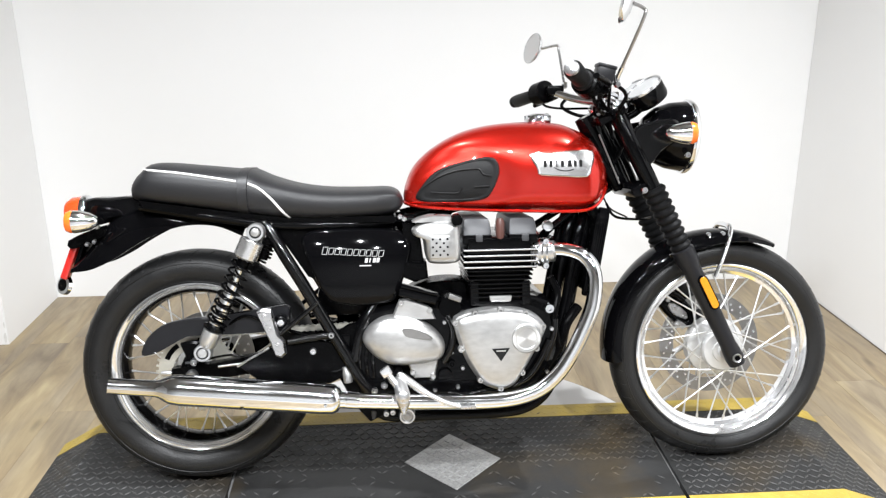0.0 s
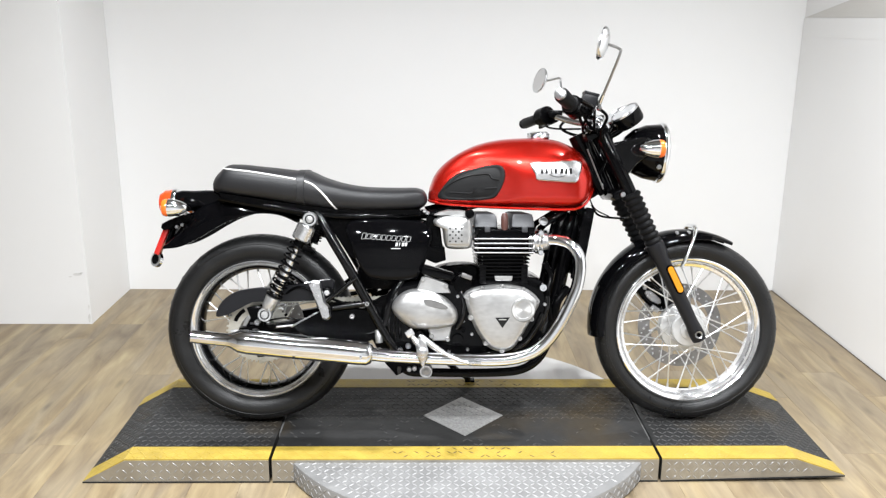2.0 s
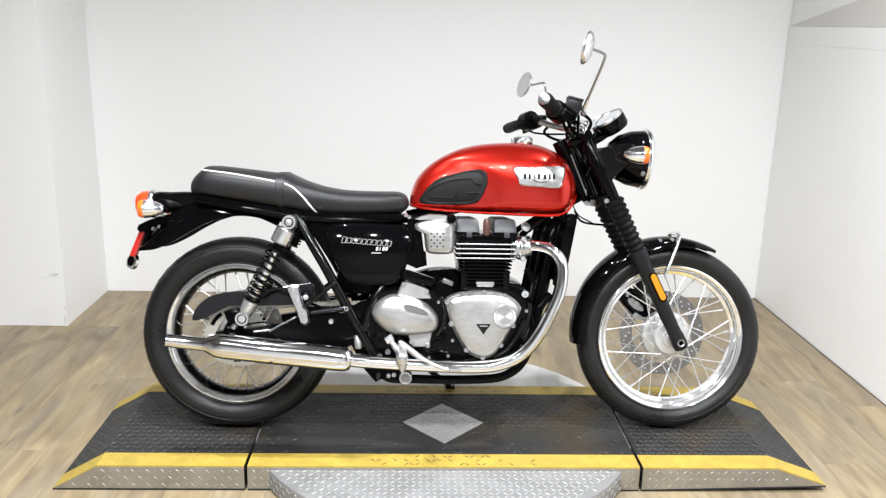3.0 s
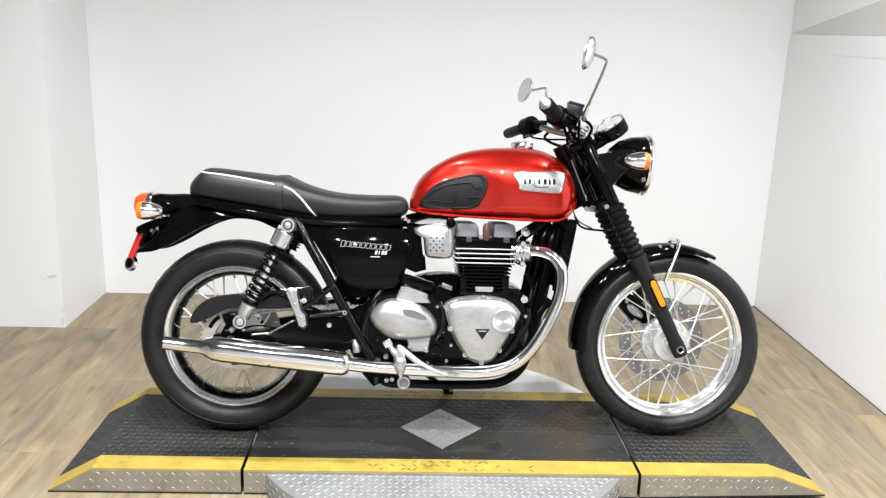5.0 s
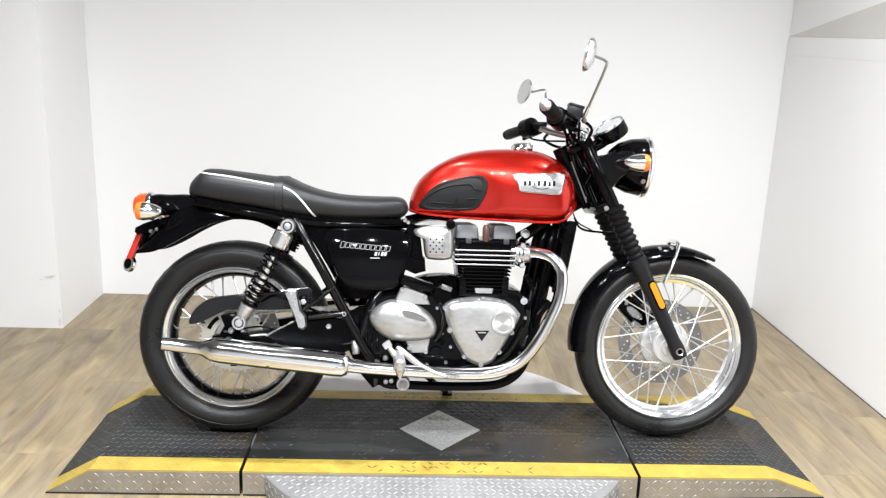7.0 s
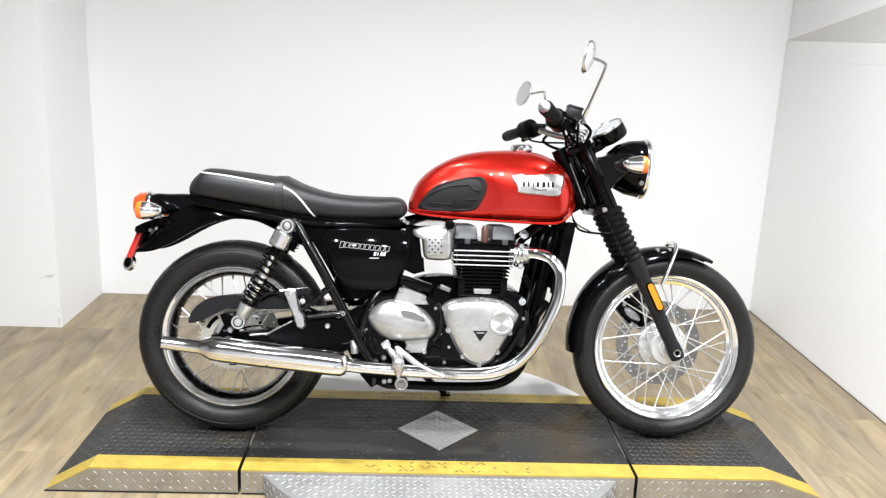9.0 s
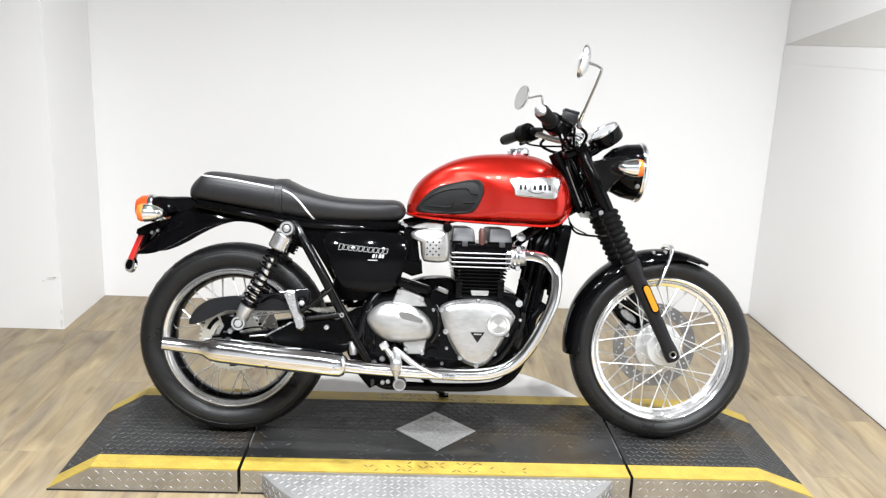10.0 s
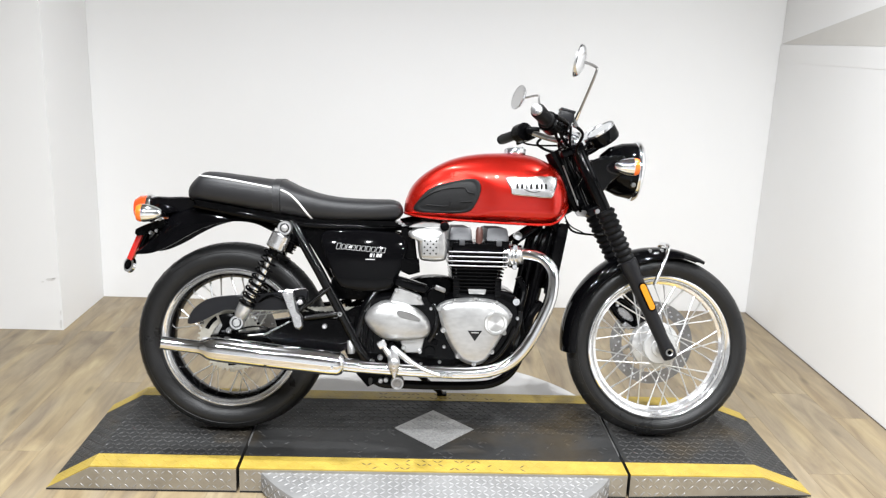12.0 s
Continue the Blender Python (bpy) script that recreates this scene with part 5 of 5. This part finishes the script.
# radiator
turn = Matrix.Rotation(radians(10), 3, "Y")
rad = part("radiator", block((0.030, 0.22, 0.21), (0.378, 0, 0.605), 0.006, turn), MATT, bike, "slim black radiator between the frame tubes")
part("end_tank", block((0.036, 0.026, 0.225), (0.378, -0.115, 0.600), 0.008, turn), SATIN, rad)
part("end_tank", block((0.036, 0.026, 0.225), (0.378, 0.115, 0.600), 0.008, turn), SATIN, rad)
part("filler_neck", block((0.028, 0.030, 0.045), (0.398, -0.115, 0.702), 0.006, turn), SATIN, rad)
for k in range(5):
    part("tank_rib", block((0.004, 0.004, 0.20), Vector((0.378, -0.129, 0.600)) + turn @ Vector((-0.012 + 0.006 * k, 0, 0)), 0.001, turn), SATIN, rad)
bm = bmesh.new()
for k in range(20):
    block((0.004, 0.20, 0.0035), Vector((0.394, 0, 0.605)) + turn @ Vector((0, 0, -0.10 + 0.0105 * k)), 0.0005, turn, bm)
part("cooling_fin", bm, GREY, rad, kind="stuff")
part("coolant_hose", tube([(0.385, -0.09, 0.70), (0.36, -0.09, 0.735), (0.32, -0.07, 0.73)], 0.015, 14, 4), MATT, rad)
part("lower_hose", tube([(0.335, -0.10, 0.46), (0.30, -0.12, 0.42), (0.28, -0.12, 0.36), (0.24, -0.13, 0.30)], 0.014, 14, 4), MATT, rad)
for dx, y0, r in ((-0.030, -0.075, 0.0125), (-0.056, -0.055, 0.0135), (-0.012, -0.045, 0.016), (-0.075, -0.035, 0.012)):
    part("coolant_pipe", tube([(0.392 + dx, y0 * 0.6, 0.705), (0.372 + dx, y0, 0.660), (0.352 + dx, y0, 0.560), (0.330 + dx, y0 - 0.01, 0.455), (0.300 + dx, y0 - 0.02, 0.360), (0.262 + dx, y0 - 0.03, 0.270)], r, 14, 3), SATIN, rad, "glossy black coolant pipe")
part("engine_loom", tube([(0.255, -0.12, 0.545), (0.275, -0.12, 0.50), (0.262, -0.14, 0.44), (0.275, -0.13, 0.36)], 0.011, 10, 4), MATT, bike, "black wiring loom")

# front fork: the axis leans back
AXIS = (Vector((0.765, 0, 0.312)) - Vector((0.435, 0, 0.972))).normalized()
fork = part("fork", rod(Vector((0.395, 0, 0.975)), Vector((0.49, 0, 0.77)), 0.020, 16), SATIN, bike, "black telescopic front fork with ribbed gaiters")


def leg(s):
    top = Vector((0.432, s * 0.098, 0.978))
    at = lambda z: top + AXIS * ((top.z - z) / -AXIS.z)
    part("stanchion_cover", tube([at(0.985), at(0.982), at(0.80), at(0.765)], [0.020, 0.0225, 0.0225, 0.0215], 28, 1), SATIN, fork, "satin black fork cover")
    part("fork_cap", tube([at(0.984), at(0.992), at(1.0), at(1.003)], [0.021, 0.021, 0.017, 0.008], 24, 1), CHROME, fork)
    n = 9
    pts, rr = [], []
    for k in range(n):
        for f, r in ((0.0, 0.0265), (0.35, 0.0325), (0.6, 0.0325), (0.95, 0.0265)):
            pts.append(at(0.772 - (k + f) * 0.0185))
            rr.append(r - 0.0005 * k)
    part("gaiter", tube(pts, rr, 28, 1), SOFT, fork, "black ribbed rubber gaiter")
    low = part("fork_slider", tube([at(0.612), at(0.606), at(0.575), at(0.56), at(0.42), at(0.345), at(0.325), at(0.305), at(0.288), at(0.284)],
                                   [0.022, 0.0305, 0.0300, 0.0255, 0.0235, 0.022, 0.0245, 0.0255, 0.023, 0.012], 28, 1), SLATE, fork, "satin black fork slider")
    e = at(0.309)
    part("axle_bolt", lathe([(0.004, s * 0.020), (0.006, s * 0.024), (0.011, s * 0.027), (0.0125, s * 0.024), (0.0125, s * -0.02)], 24, "y", e), STEEL, low)
    part("axle_recess", lathe([(0.002, s * 0.0262), (0.0075, s * 0.0268), (0.0078, s * 0.02)], 6, "y", e), MATT, low)
    if s < 0:
        q = at(0.492)
        for name, wide, high, y0, y1, mat, label in (("reflector_base", 0.0275, 0.102, -0.012, -0.030, MATT, ""), ("side_reflector", 0.0195, 0.093, -0.026, -0.0335, REFLECT, "amber side reflector")):
            r, h = wide / 2, high / 2 - wide / 2
            pill = [(r * math.cos(a), h + r * math.sin(a)) for a in [math.pi * k / 8 for k in range(9)]] + [(-r * math.cos(a), -h - r * math.sin(a)) for a in [math.pi * k / 8 for k in range(9)]]
            bm = slab(pill, y0, y1, 1, 0.0015)
            for v in bm.verts:
                v.co = Matrix.Rotation(radians(-26.5), 3, "Y") @ v.co + q + Vector((0.008, 0, 0))
            part(name, bm, mat, low, label)
    return at


for s in (-1, 1):
    at = leg(s)
turn = Matrix.Rotation(radians(-26.5), 3, "Y")
part("top_clamp", block((0.080, 0.245, 0.030), (0.420, 0, 0.966), 0.010, turn), SATIN, fork, "black top fork clamp")
part("bottom_clamp", block((0.066, 0.226, 0.030), (0.508, 0, 0.772), 0.012, turn), SATIN, fork)
part("clamp_bolt", bolt((0.506, -0.122, 0.768), 0.0095, 0.007), CHROME, fork)
part("clamp_bolt", bolt((0.452, -0.10, 0.982), 0.006, 0.010), CHROME, fork)
part("cap_nut", tube([Vector((0.450, -0.104, 0.978)), Vector((0.4435, -0.104, 0.991)), Vector((0.442, -0.104, 0.994))], [0.0165, 0.0165, 0.011], 20, 1), STEEL, fork, "silver fork cap nut")
for s in (-1, 1):
    part("headlight_ear", slab([(0.478, 0.925), (0.56, 0.952), (0.60, 0.945), (0.605, 0.905), (0.555, 0.865), (0.525, 0.832), (0.500, 0.838)], s * 0.094, s * 0.112, 3, 0.007), TUBEBLACK, fork, "satin black headlamp bracket")
hl = lathe([(0.010, -0.120), (0.045, -0.112), (0.072, -0.085), (0.089, -0.045), (0.096, 0.0), (0.094, 0.006)], 56, "x", (0.645, 0, 0.907), Matrix.Rotation(radians(4), 3, "Y"))
lamp = part("headlight", hl, GLOSS, bike, "round headlight with gloss black bucket and chrome rim")
part("headlight_rim", lathe([(0.096, 0.0), (0.101, 0.003), (0.102, 0.010), (0.098, 0.018), (0.088, 0.023), (0.084, 0.020)], 56, "x", (0.645, 0, 0.907), Matrix.Rotation(radians(4), 3, "Y")), CHROME, lamp, "chrome headlight ring")
part("headlight_lens", lathe([(0.086, 0.019), (0.07, 0.027), (0.04, 0.033), (0.005, 0.035)], 48, "x", (0.645, 0, 0.907), Matrix.Rotation(radians(4), 3, "Y")), LENS, lamp, "clear headlight lens")
part("headlight_bolt", bolt((0.628, -0.094, 0.858), 0.009, 0.010), CHROME, lamp)
for s in (-1, 1):
    signal("turn_signal", (0.607, s * 0.165, 0.914), 1, bike)
for s in (-1, 1):
    c = Vector((0.529, s * 0.058, 1.024))
    tl = Matrix.Rotation(radians(14), 3, "X") @ Matrix.Rotation(radians(-36), 3, "Y")
    g = part("instrument", lathe([(0.012, -0.032), (0.044, -0.030), (0.048, -0.022), (0.0495, 0.012), (0.048, 0.016)], 40, "z", c, tl), SATIN, bike, "round black instrument with chrome bezel")
    part("bezel", lathe([(0.0455, 0.014), (0.0497, 0.013), (0.0500, 0.018), (0.0475, 0.0205), (0.0450, 0.018)], 40, "z", c, tl, closed=True), STEEL, g)
    part("dial", lathe([(0.002, 0.0175), (0.045, 0.0165), (0.045, 0.012)], 40, "z", c, tl), DIAL, g, "pale dial under glass")
    part("gauge_stay", tube([c + tl @ Vector((0, 0, -0.025)), (0.50, s * 0.05, 0.97), (0.47, s * 0.05, 0.955)], 0.009, 10, 2), MATT, g)

# handlebar, controls, mirrors
BAR = [(0.263, -0.360, 1.061), (0.325, -0.250, 1.030), (0.372, -0.170, 1.020), (0.425, -0.105, 1.012), (0.438, -0.06, 1.008), (0.438, 0, 1.007), (0.438, 0.06, 1.010), (0.408, 0.095, 1.011), (0.365, 0.135, 1.024), (0.320, 0.185, 1.044), (0.284, 0.235, 1.040), (0.238, 0.338, 1.026)]
bar = part("handlebar", tube(BAR, 0.0112, 16, 5), CHROME, bike, "chrome handlebar with black grips and controls")
for s in (-1, 1):
    o, q0 = (Vector(BAR[0]), Vector(BAR[1])) if s < 0 else (Vector(BAR[-1]), Vector(BAR[-2]))
    d = (o - q0).normalized()
    reach = 0.088 if s < 0 else 0.112
    gp = [o - d * k for k in (reach, reach - 0.002, reach - 0.012, reach - 0.016, 0.006, 0.0)]
    gr = part("grip", tube(gp, [0.012, 0.0260, 0.0260, 0.0215, 0.0230, 0.019] if s < 0 else [0.012, 0.0225, 0.0225, 0.0180, 0.0195, 0.016], 24, 1), SOFT, bar, "black rubber grip")
    part("bar_end", tube([o, o + d * 0.004, o + d * 0.012, o + d * 0.015], [0.013, 0.0180, 0.0170, 0.010], 24, 1), STEEL if s < 0 else SOFT, gr, "silver bar end weight")
    m = o - d * (reach + 0.030)
    sw = part("switch_housing", tube([m + d * 0.028, m + d * 0.024, m - d * 0.020, m - d * 0.024], [0.018, 0.032, 0.032, 0.020] if s < 0 else [0.020, 0.033, 0.033, 0.022], 20, 1), MATT, bar, "black switch housing")
    spot = m + Vector((-0.022, 0, 0.010)) if s < 0 else o - d * (reach + 0.002) + Vector((0.004, -0.026, -0.006))
    part("switch", block((0.014, 0.014, 0.012), spot, 0.003), REDBIT if s > 0 else MATT, sw)
    piv = m - d * 0.035 + Vector((0.03, 0, 0.0))
    part("lever_perch", block((0.05, 0.035, 0.028), m - d * 0.035 + Vector((0.018, 0, 0.0)), 0.007), MATT, bar)
    tip = o - d * 0.005 + Vector((0.055, 0, -0.014))
    part("lever", tube([piv, piv + d * 0.06 + Vector((0.030, 0, -0.006)), tip], [0.008, 0.0075, 0.007], 10, 6), MATT, bar, "black lever")
    base = Vector((0.404, -0.212, 1.043)) if s < 0 else Vector((0.365, 0.215, 1.058))
    c = Vector((0.375, -0.40, 1.203)) if s < 0 else Vector((0.306, 0.42, 1.196))
    knee_pt = Vector((0.446, -0.318, 1.193)) if s < 0 else Vector((0.372, 0.345, 1.188))
    n = Vector((-0.93, -0.36 * s, 0.26)).normalized()
    q = Vector((0, 0, 1)).rotation_difference(n).to_matrix()
    mi = part("mirror", lathe([(0.006, -0.016), (0.025, -0.014), (0.042, -0.007), (0.0475, 0.0), (0.047, 0.004), (0.043, 0.004)], 40, "z", c, q), CHROME, bar, "round chrome mirror on a long stem")
    part("mirror_glass", lathe([(0.001, 0.0045), (0.0435, 0.0045), (0.0435, 0.002)], 40, "z", c, q), MIRROR, mi)
    part("mirror_gasket", lathe([(0.0462, 0.0046), (0.0484, 0.0046), (0.0484, 0.001), (0.0462, 0.001)], 40, "z", c, q, closed=True), STEEL, mi)
    part("mirror_stem", tube([base, base.lerp(knee_pt, 0.3), base.lerp(knee_pt, 0.93), knee_pt + Vector((-0.006, 0, 0.008)), c - n * 0.014], [0.0050, 0.0042, 0.0042, 0.0042, 0.0042], 12, 4), DISC if s < 0 else STEEL, mi)
    if s < 0:
        part("stem_sleeve", tube([base.lerp(knee_pt, 0.04), base.lerp(knee_pt, 0.22)], 0.0054, 12, 1), CHROME, mi)
    part("stem_nut", lathe([(0.004, 0.0), (0.009, 0.0), (0.009, 0.016), (0.004, 0.016)], 6, "z", base), CHROME, mi)
res = part("brake_reservoir", block((0.044, 0.044, 0.050), (0.373, -0.208, 1.052), 0.008, Matrix.Rotation(radians(14), 3, "Y"), taper=1.08), SLATE, bar, "dark slate brake fluid reservoir")
part("reservoir_lid", block((0.048, 0.048, 0.009), (0.3795, -0.208, 1.0785), 0.003, Matrix.Rotation(radians(14), 3, "Y")), SLATE, res)
for s in (-1, 1):
    part("riser", rod((0.435, s * 0.045, 0.970), (0.438, s * 0.045, 1.022), 0.016, 20), SATIN, bar)
    part("riser_cap", block((0.036, 0.03, 0.016), (0.438, s * 0.045, 1.020), 0.005), CHROME, bar)
part("cable", tube([(0.39, -0.19, 1.03), (0.37, -0.13, 0.985), (0.40, -0.07, 0.955), (0.46, -0.06, 0.975), (0.478, -0.07, 0.93), (0.44, -0.05, 0.83), (0.38, -0.05, 0.76)], 0.004, 8, 6), MATT, bike, "black control cable")
part("cable", tube([(0.37, 0.19, 1.03), (0.345, 0.16, 1.000), (0.38, 0.10, 0.972), (0.45, 0.06, 0.96), (0.46, 0.05, 0.90), (0.42, 0.05, 0.80)], 0.005, 8, 6), MATT, bike)
part("cable", tube([(0.40, -0.17, 1.035), (0.41, -0.13, 0.975), (0.455, -0.09, 0.965), (0.485, -0.05, 1.0)], 0.0045, 8, 6), MATT, bike)
part("cable", tube([(0.30, 0.235, 1.03), (0.302, 0.20, 1.006), (0.338, 0.14, 0.994), (0.40, 0.07, 0.99)], 0.0035, 8, 6), MATT, bike)
part("brake_hose", tube([(0.405, -0.12, 0.735), (0.43, -0.12, 0.700), (0.50, -0.10, 0.690), (0.545, -0.05, 0.69)], 0.0035, 8, 6), MATT, bike)
part("wire", tube([(0.405, -0.06, 0.765), (0.425, -0.08, 0.72), (0.47, -0.09, 0.695)], 0.0022, 6, 6), MATT, bike)
part("ignition_loom", tube([(0.385, -0.03, 0.90), (0.40, -0.07, 0.855), (0.43, -0.075, 0.80), (0.45, -0.06, 0.77)], 0.011, 10, 4), MATT, bike, "black wiring sleeve")
for dx, dz in ((0.0, 0.0), (0.012, 0.010)):
    part("throttle_cable", tube([(0.338 + dx, -0.245, 1.008 + dz), (0.350 + dx, -0.220, 0.990 + dz), (0.376 + dx, -0.170, 0.972 + dz), (0.410 + dx, -0.110, 0.962), (0.440, -0.080, 0.940)], 0.0052, 8, 5), MATT, bike)
part("brake_hose", tube([(0.400, -0.205, 1.040), (0.434, -0.196, 1.010), (0.425, -0.152, 0.966), (0.446, -0.112, 0.925)], 0.0050, 8, 5), MATT, bike)
part("hose_fitting", bolt((0.404, -0.222, 1.034), 0.008, 0.010), CHROME, bike)
part("ignition_rod", rod((0.397, -0.075, 0.915), (0.452, -0.075, 0.785), 0.0024, 8), DISC, bike)

# front fender
rings = []
FC = Vector((FX, 0, FZ))
for k in range(41):
    a = radians(184 - 120 * k / 40)
    r = 0.333 + 0.010 * math.sin(math.pi * k / 40)
    ring = []
    w = 0.064 * (1 - 0.35 * max(0, (k - 35) / 5) ** 2)
    for rr in (0.0, -0.003):
        seq = range(11) if rr == 0 else range(10, -1, -1)
        for j in seq:
            t = math.pi * j / 10
            drop = 0.042 * (1 - 0.72 * max(0.0, (k - 27) / 13)) * (1 - math.sin(t) ** 0.7)
            p = FC + Vector((math.cos(a), 0, math.sin(a))) * (r + rr - drop)
            ring.append(p + Vector((0, -(w + rr) * math.cos(t), 0)))
    rings.append(ring)
ff = part("front_fender", skin(bmesh.new(), rings), GLOSS, bike, "gloss black front mudguard with chrome stays")
for s in (-1, 1):
    part("fender_stay", tube([(0.772, s * 0.030, 0.661), (0.766, s * 0.060, 0.645), (0.740, s * 0.078, 0.582), (0.714, s * 0.088, 0.528)], [0.0062, 0.0062, 0.0058, 0.0055], 12, 4), CHROME, ff, "chrome fender stay")
part("fender_bridge", tube([(0.768, -0.050, 0.650), (0.768, -0.03, 0.660), (0.768, 0.03, 0.660), (0.768, 0.050, 0.650)], 0.0075, 10, 3), CHROME, ff)
for p in ((0.705, -0.058, 0.640), (0.745, -0.058, 0.642), (0.60, -0.064, 0.585)):
    part("fender_bolt", bolt(p, 0.006, 0.006), CHROME, ff)
cal = part("front_caliper", slab([(0.59, 0.46), (0.63, 0.475), (0.70, 0.42), (0.715, 0.375), (0.68, 0.36), (0.62, 0.405)], 0.040, 0.105, 3, 0.008), SATIN, bike, "black front brake caliper")
part("caliper_face", slab([(0.625, 0.428), (0.645, 0.436), (0.682, 0.405), (0.678, 0.388), (0.645, 0.400)], 0.034, 0.042, 2, 0.003), STEEL, cal, "bare metal caliper face")
part("caliper_bridge", tube([(0.605, 0.036, 0.455), (0.640, 0.034, 0.462), (0.672, 0.036, 0.440)], 0.007, 10, 3), SATIN, cal)
part("brake_pad", block((0.030, 0.012, 0.018), (0.662, 0.036, 0.372), 0.003, Matrix.Rotation(radians(35), 3, "Y")), STEEL, cal)
for x, z in ((0.625, 0.445), (0.675, 0.395), (0.65, 0.42)):
    part("caliper_bolt", bolt((x, 0.034, z), 0.007, 0.006), STEEL, cal)

# footrest, brake pedal, stand
for s in (-1, 1):
    fp = part("footpeg", tube([(-0.150, s * 0.200, 0.310), (-0.147, s * 0.215, 0.300), (-0.140, s * 0.285, 0.287), (-0.139, s * 0.300, 0.286)], [0.010, 0.016, 0.0180, 0.0165], 20, 1), SPOKE, bike, "silver footpeg with hanger and feeler")
    part("peg_end", tube([(-0.139, s * 0.298, 0.286), (-0.139, s * 0.304, 0.286), (-0.139, s * 0.308, 0.286)], [0.0165, 0.0155, 0.010], 20, 1), STEEL, fp)
    part("hanger", block((0.026, 0.018, 0.022), (-0.180, s * 0.235, 0.334), 0.004, Matrix.Rotation(radians(-32), 3, "Y")), EDGE, fp)
    part("hanger_arm", tube([(-0.176, s * 0.23, 0.328), (-0.163, s * 0.235, 0.310), (-0.150, s * 0.24, 0.295)], [0.0075, 0.0095, 0.011], 12, 2), EDGE, fp)
    part("feeler_peg", tube([(-0.139, s * 0.285, 0.272), (-0.139, s * 0.285, 0.266), (-0.139, s * 0.285, 0.252), (-0.138, s * 0.285, 0.240)], [0.0165, 0.0160, 0.010, 0.005], 16, 1), STEEL, fp, "silver cone")
pedal = part("brake_pedal", tube([(-0.150, -0.21, 0.321), (-0.138, -0.215, 0.313), (-0.088, -0.225, 0.277), (-0.045, -0.24, 0.257), (-0.010, -0.25, 0.246), (0.015, -0.255, 0.241)], [0.007, 0.0105, 0.0095, 0.0075, 0.006, 0.005], 12, 4), EDGE, bike, "silver brake pedal")
part("pedal_pad", block((0.04, 0.03, 0.010), (0.022, -0.255, 0.246), 0.003), STEEL, pedal)
part("pedal_pivot", lathe([(0.004, -0.012), (0.012, -0.012), (0.012, 0.02)], 20, "y", (-0.150, -0.200, 0.321)), MATT, pedal)
mc = part("master_cylinder", tube([(-0.287, -0.160, 0.331), (-0.285, -0.160, 0.322), (-0.281, -0.160, 0.313), (-0.279, -0.160, 0.290)], [0.007, 0.008, 0.0125, 0.0115], 16, 1), CAST, bike, "silver rear brake cylinder")
part("master_push_rod", rod((-0.27, -0.155, 0.30), (-0.22, -0.165, 0.275), 0.004, 8), MATT, mc)
part("brake_switch_hose", tube([(-0.34, -0.15, 0.318), (-0.31, -0.155, 0.318), (-0.29, -0.155, 0.325)], 0.005, 8, 3), MATT, mc)
for p, r in (((-0.212, -0.165, 0.267), 0.009), ((-0.186, -0.165, 0.280), 0.009), ((-0.183, -0.158, 0.203), 0.008), ((-0.166, -0.158, 0.206), 0.008)):
    part("frame_bolt", bolt(p, r, 0.010), STEEL, bike)
low = part("stand_bracket", slab([(-0.262, 0.222), (-0.14, 0.230), (-0.13, 0.19), (-0.165, 0.188), (-0.195, 0.196), (-0.225, 0.180)], -0.155, -0.12, 1, 0.004), MATT, bike, "black lower frame bracket")
part("bracket_link", slab([(-0.222, 0.210), (-0.210, 0.210), (-0.209, 0.200), (-0.213, 0.190), (-0.220, 0.188)], -0.16, -0.155, 2, 0.002), GREY, low)
part("round_plug", lathe([(0.0145, -0.176), (0.0160, -0.184), (0.0195, -0.184), (0.0215, -0.176), (0.0215, -0.15)], 28, "y", (-0.129, 0, 0.200)), STEEL, low, "round silver plug")
part("plug_core", lathe([(0.003, -0.182), (0.008, -0.181), (0.009, -0.178), (0.0150, -0.178), (0.0150, -0.160)], 24, "y", (-0.129, 0, 0.200)), DISC, low)
stand = part("side_stand", tube([(-0.09, 0.15, 0.20), (-0.04, 0.20, 0.14), (0.032, 0.288, 0.066)], [0.012, 0.011, 0.010], 14, 3), SATIN, bike, "black side stand")
part("stand_foot", block((0.036, 0.028, 0.008), (0.036, 0.293, 0.0612), 0.002, Matrix.Rotation(radians(11), 3, "X")), SATIN, stand)


# ---- floor planks ----
PLANK_W, PLANK_L = 0.152, 1.22
plank_mesh = mesh_of(block((PLANK_W - 0.0005, PLANK_L - 0.0005, 0.008), (0, 0, -0.004), 0.0004), "plank", PLANK, False)
rnd = random.Random(5)
for i in range(int(8.4 / PLANK_W)):
    x = -4.2 + (i + 0.5) * PLANK_W
    start, end = -1.978, -1.978 + (0.25 + 0.75 * rnd.random()) * PLANK_L
    while start < Y_BACK:
        o = new("plank", plank_mesh)
        o.parent = floor
        o.matrix_basis = pose(x, (start + end) / 2, 0.0) @ Matrix.Diagonal((1, (end - start) / PLANK_L, 1, 1))
        start, end = end, end + PLANK_L
# Added floor out of view, pale so that the chrome mirrors something bright.
far = bmesh.new()
block((8.4, 4.0, 0.008), (0, -3.98, -0.004), 0.001, bm=far)
part("unseen_floor", far, PALEFLOOR, floor, "unseen pale floor, added for the chrome to reflect", smooth=False)
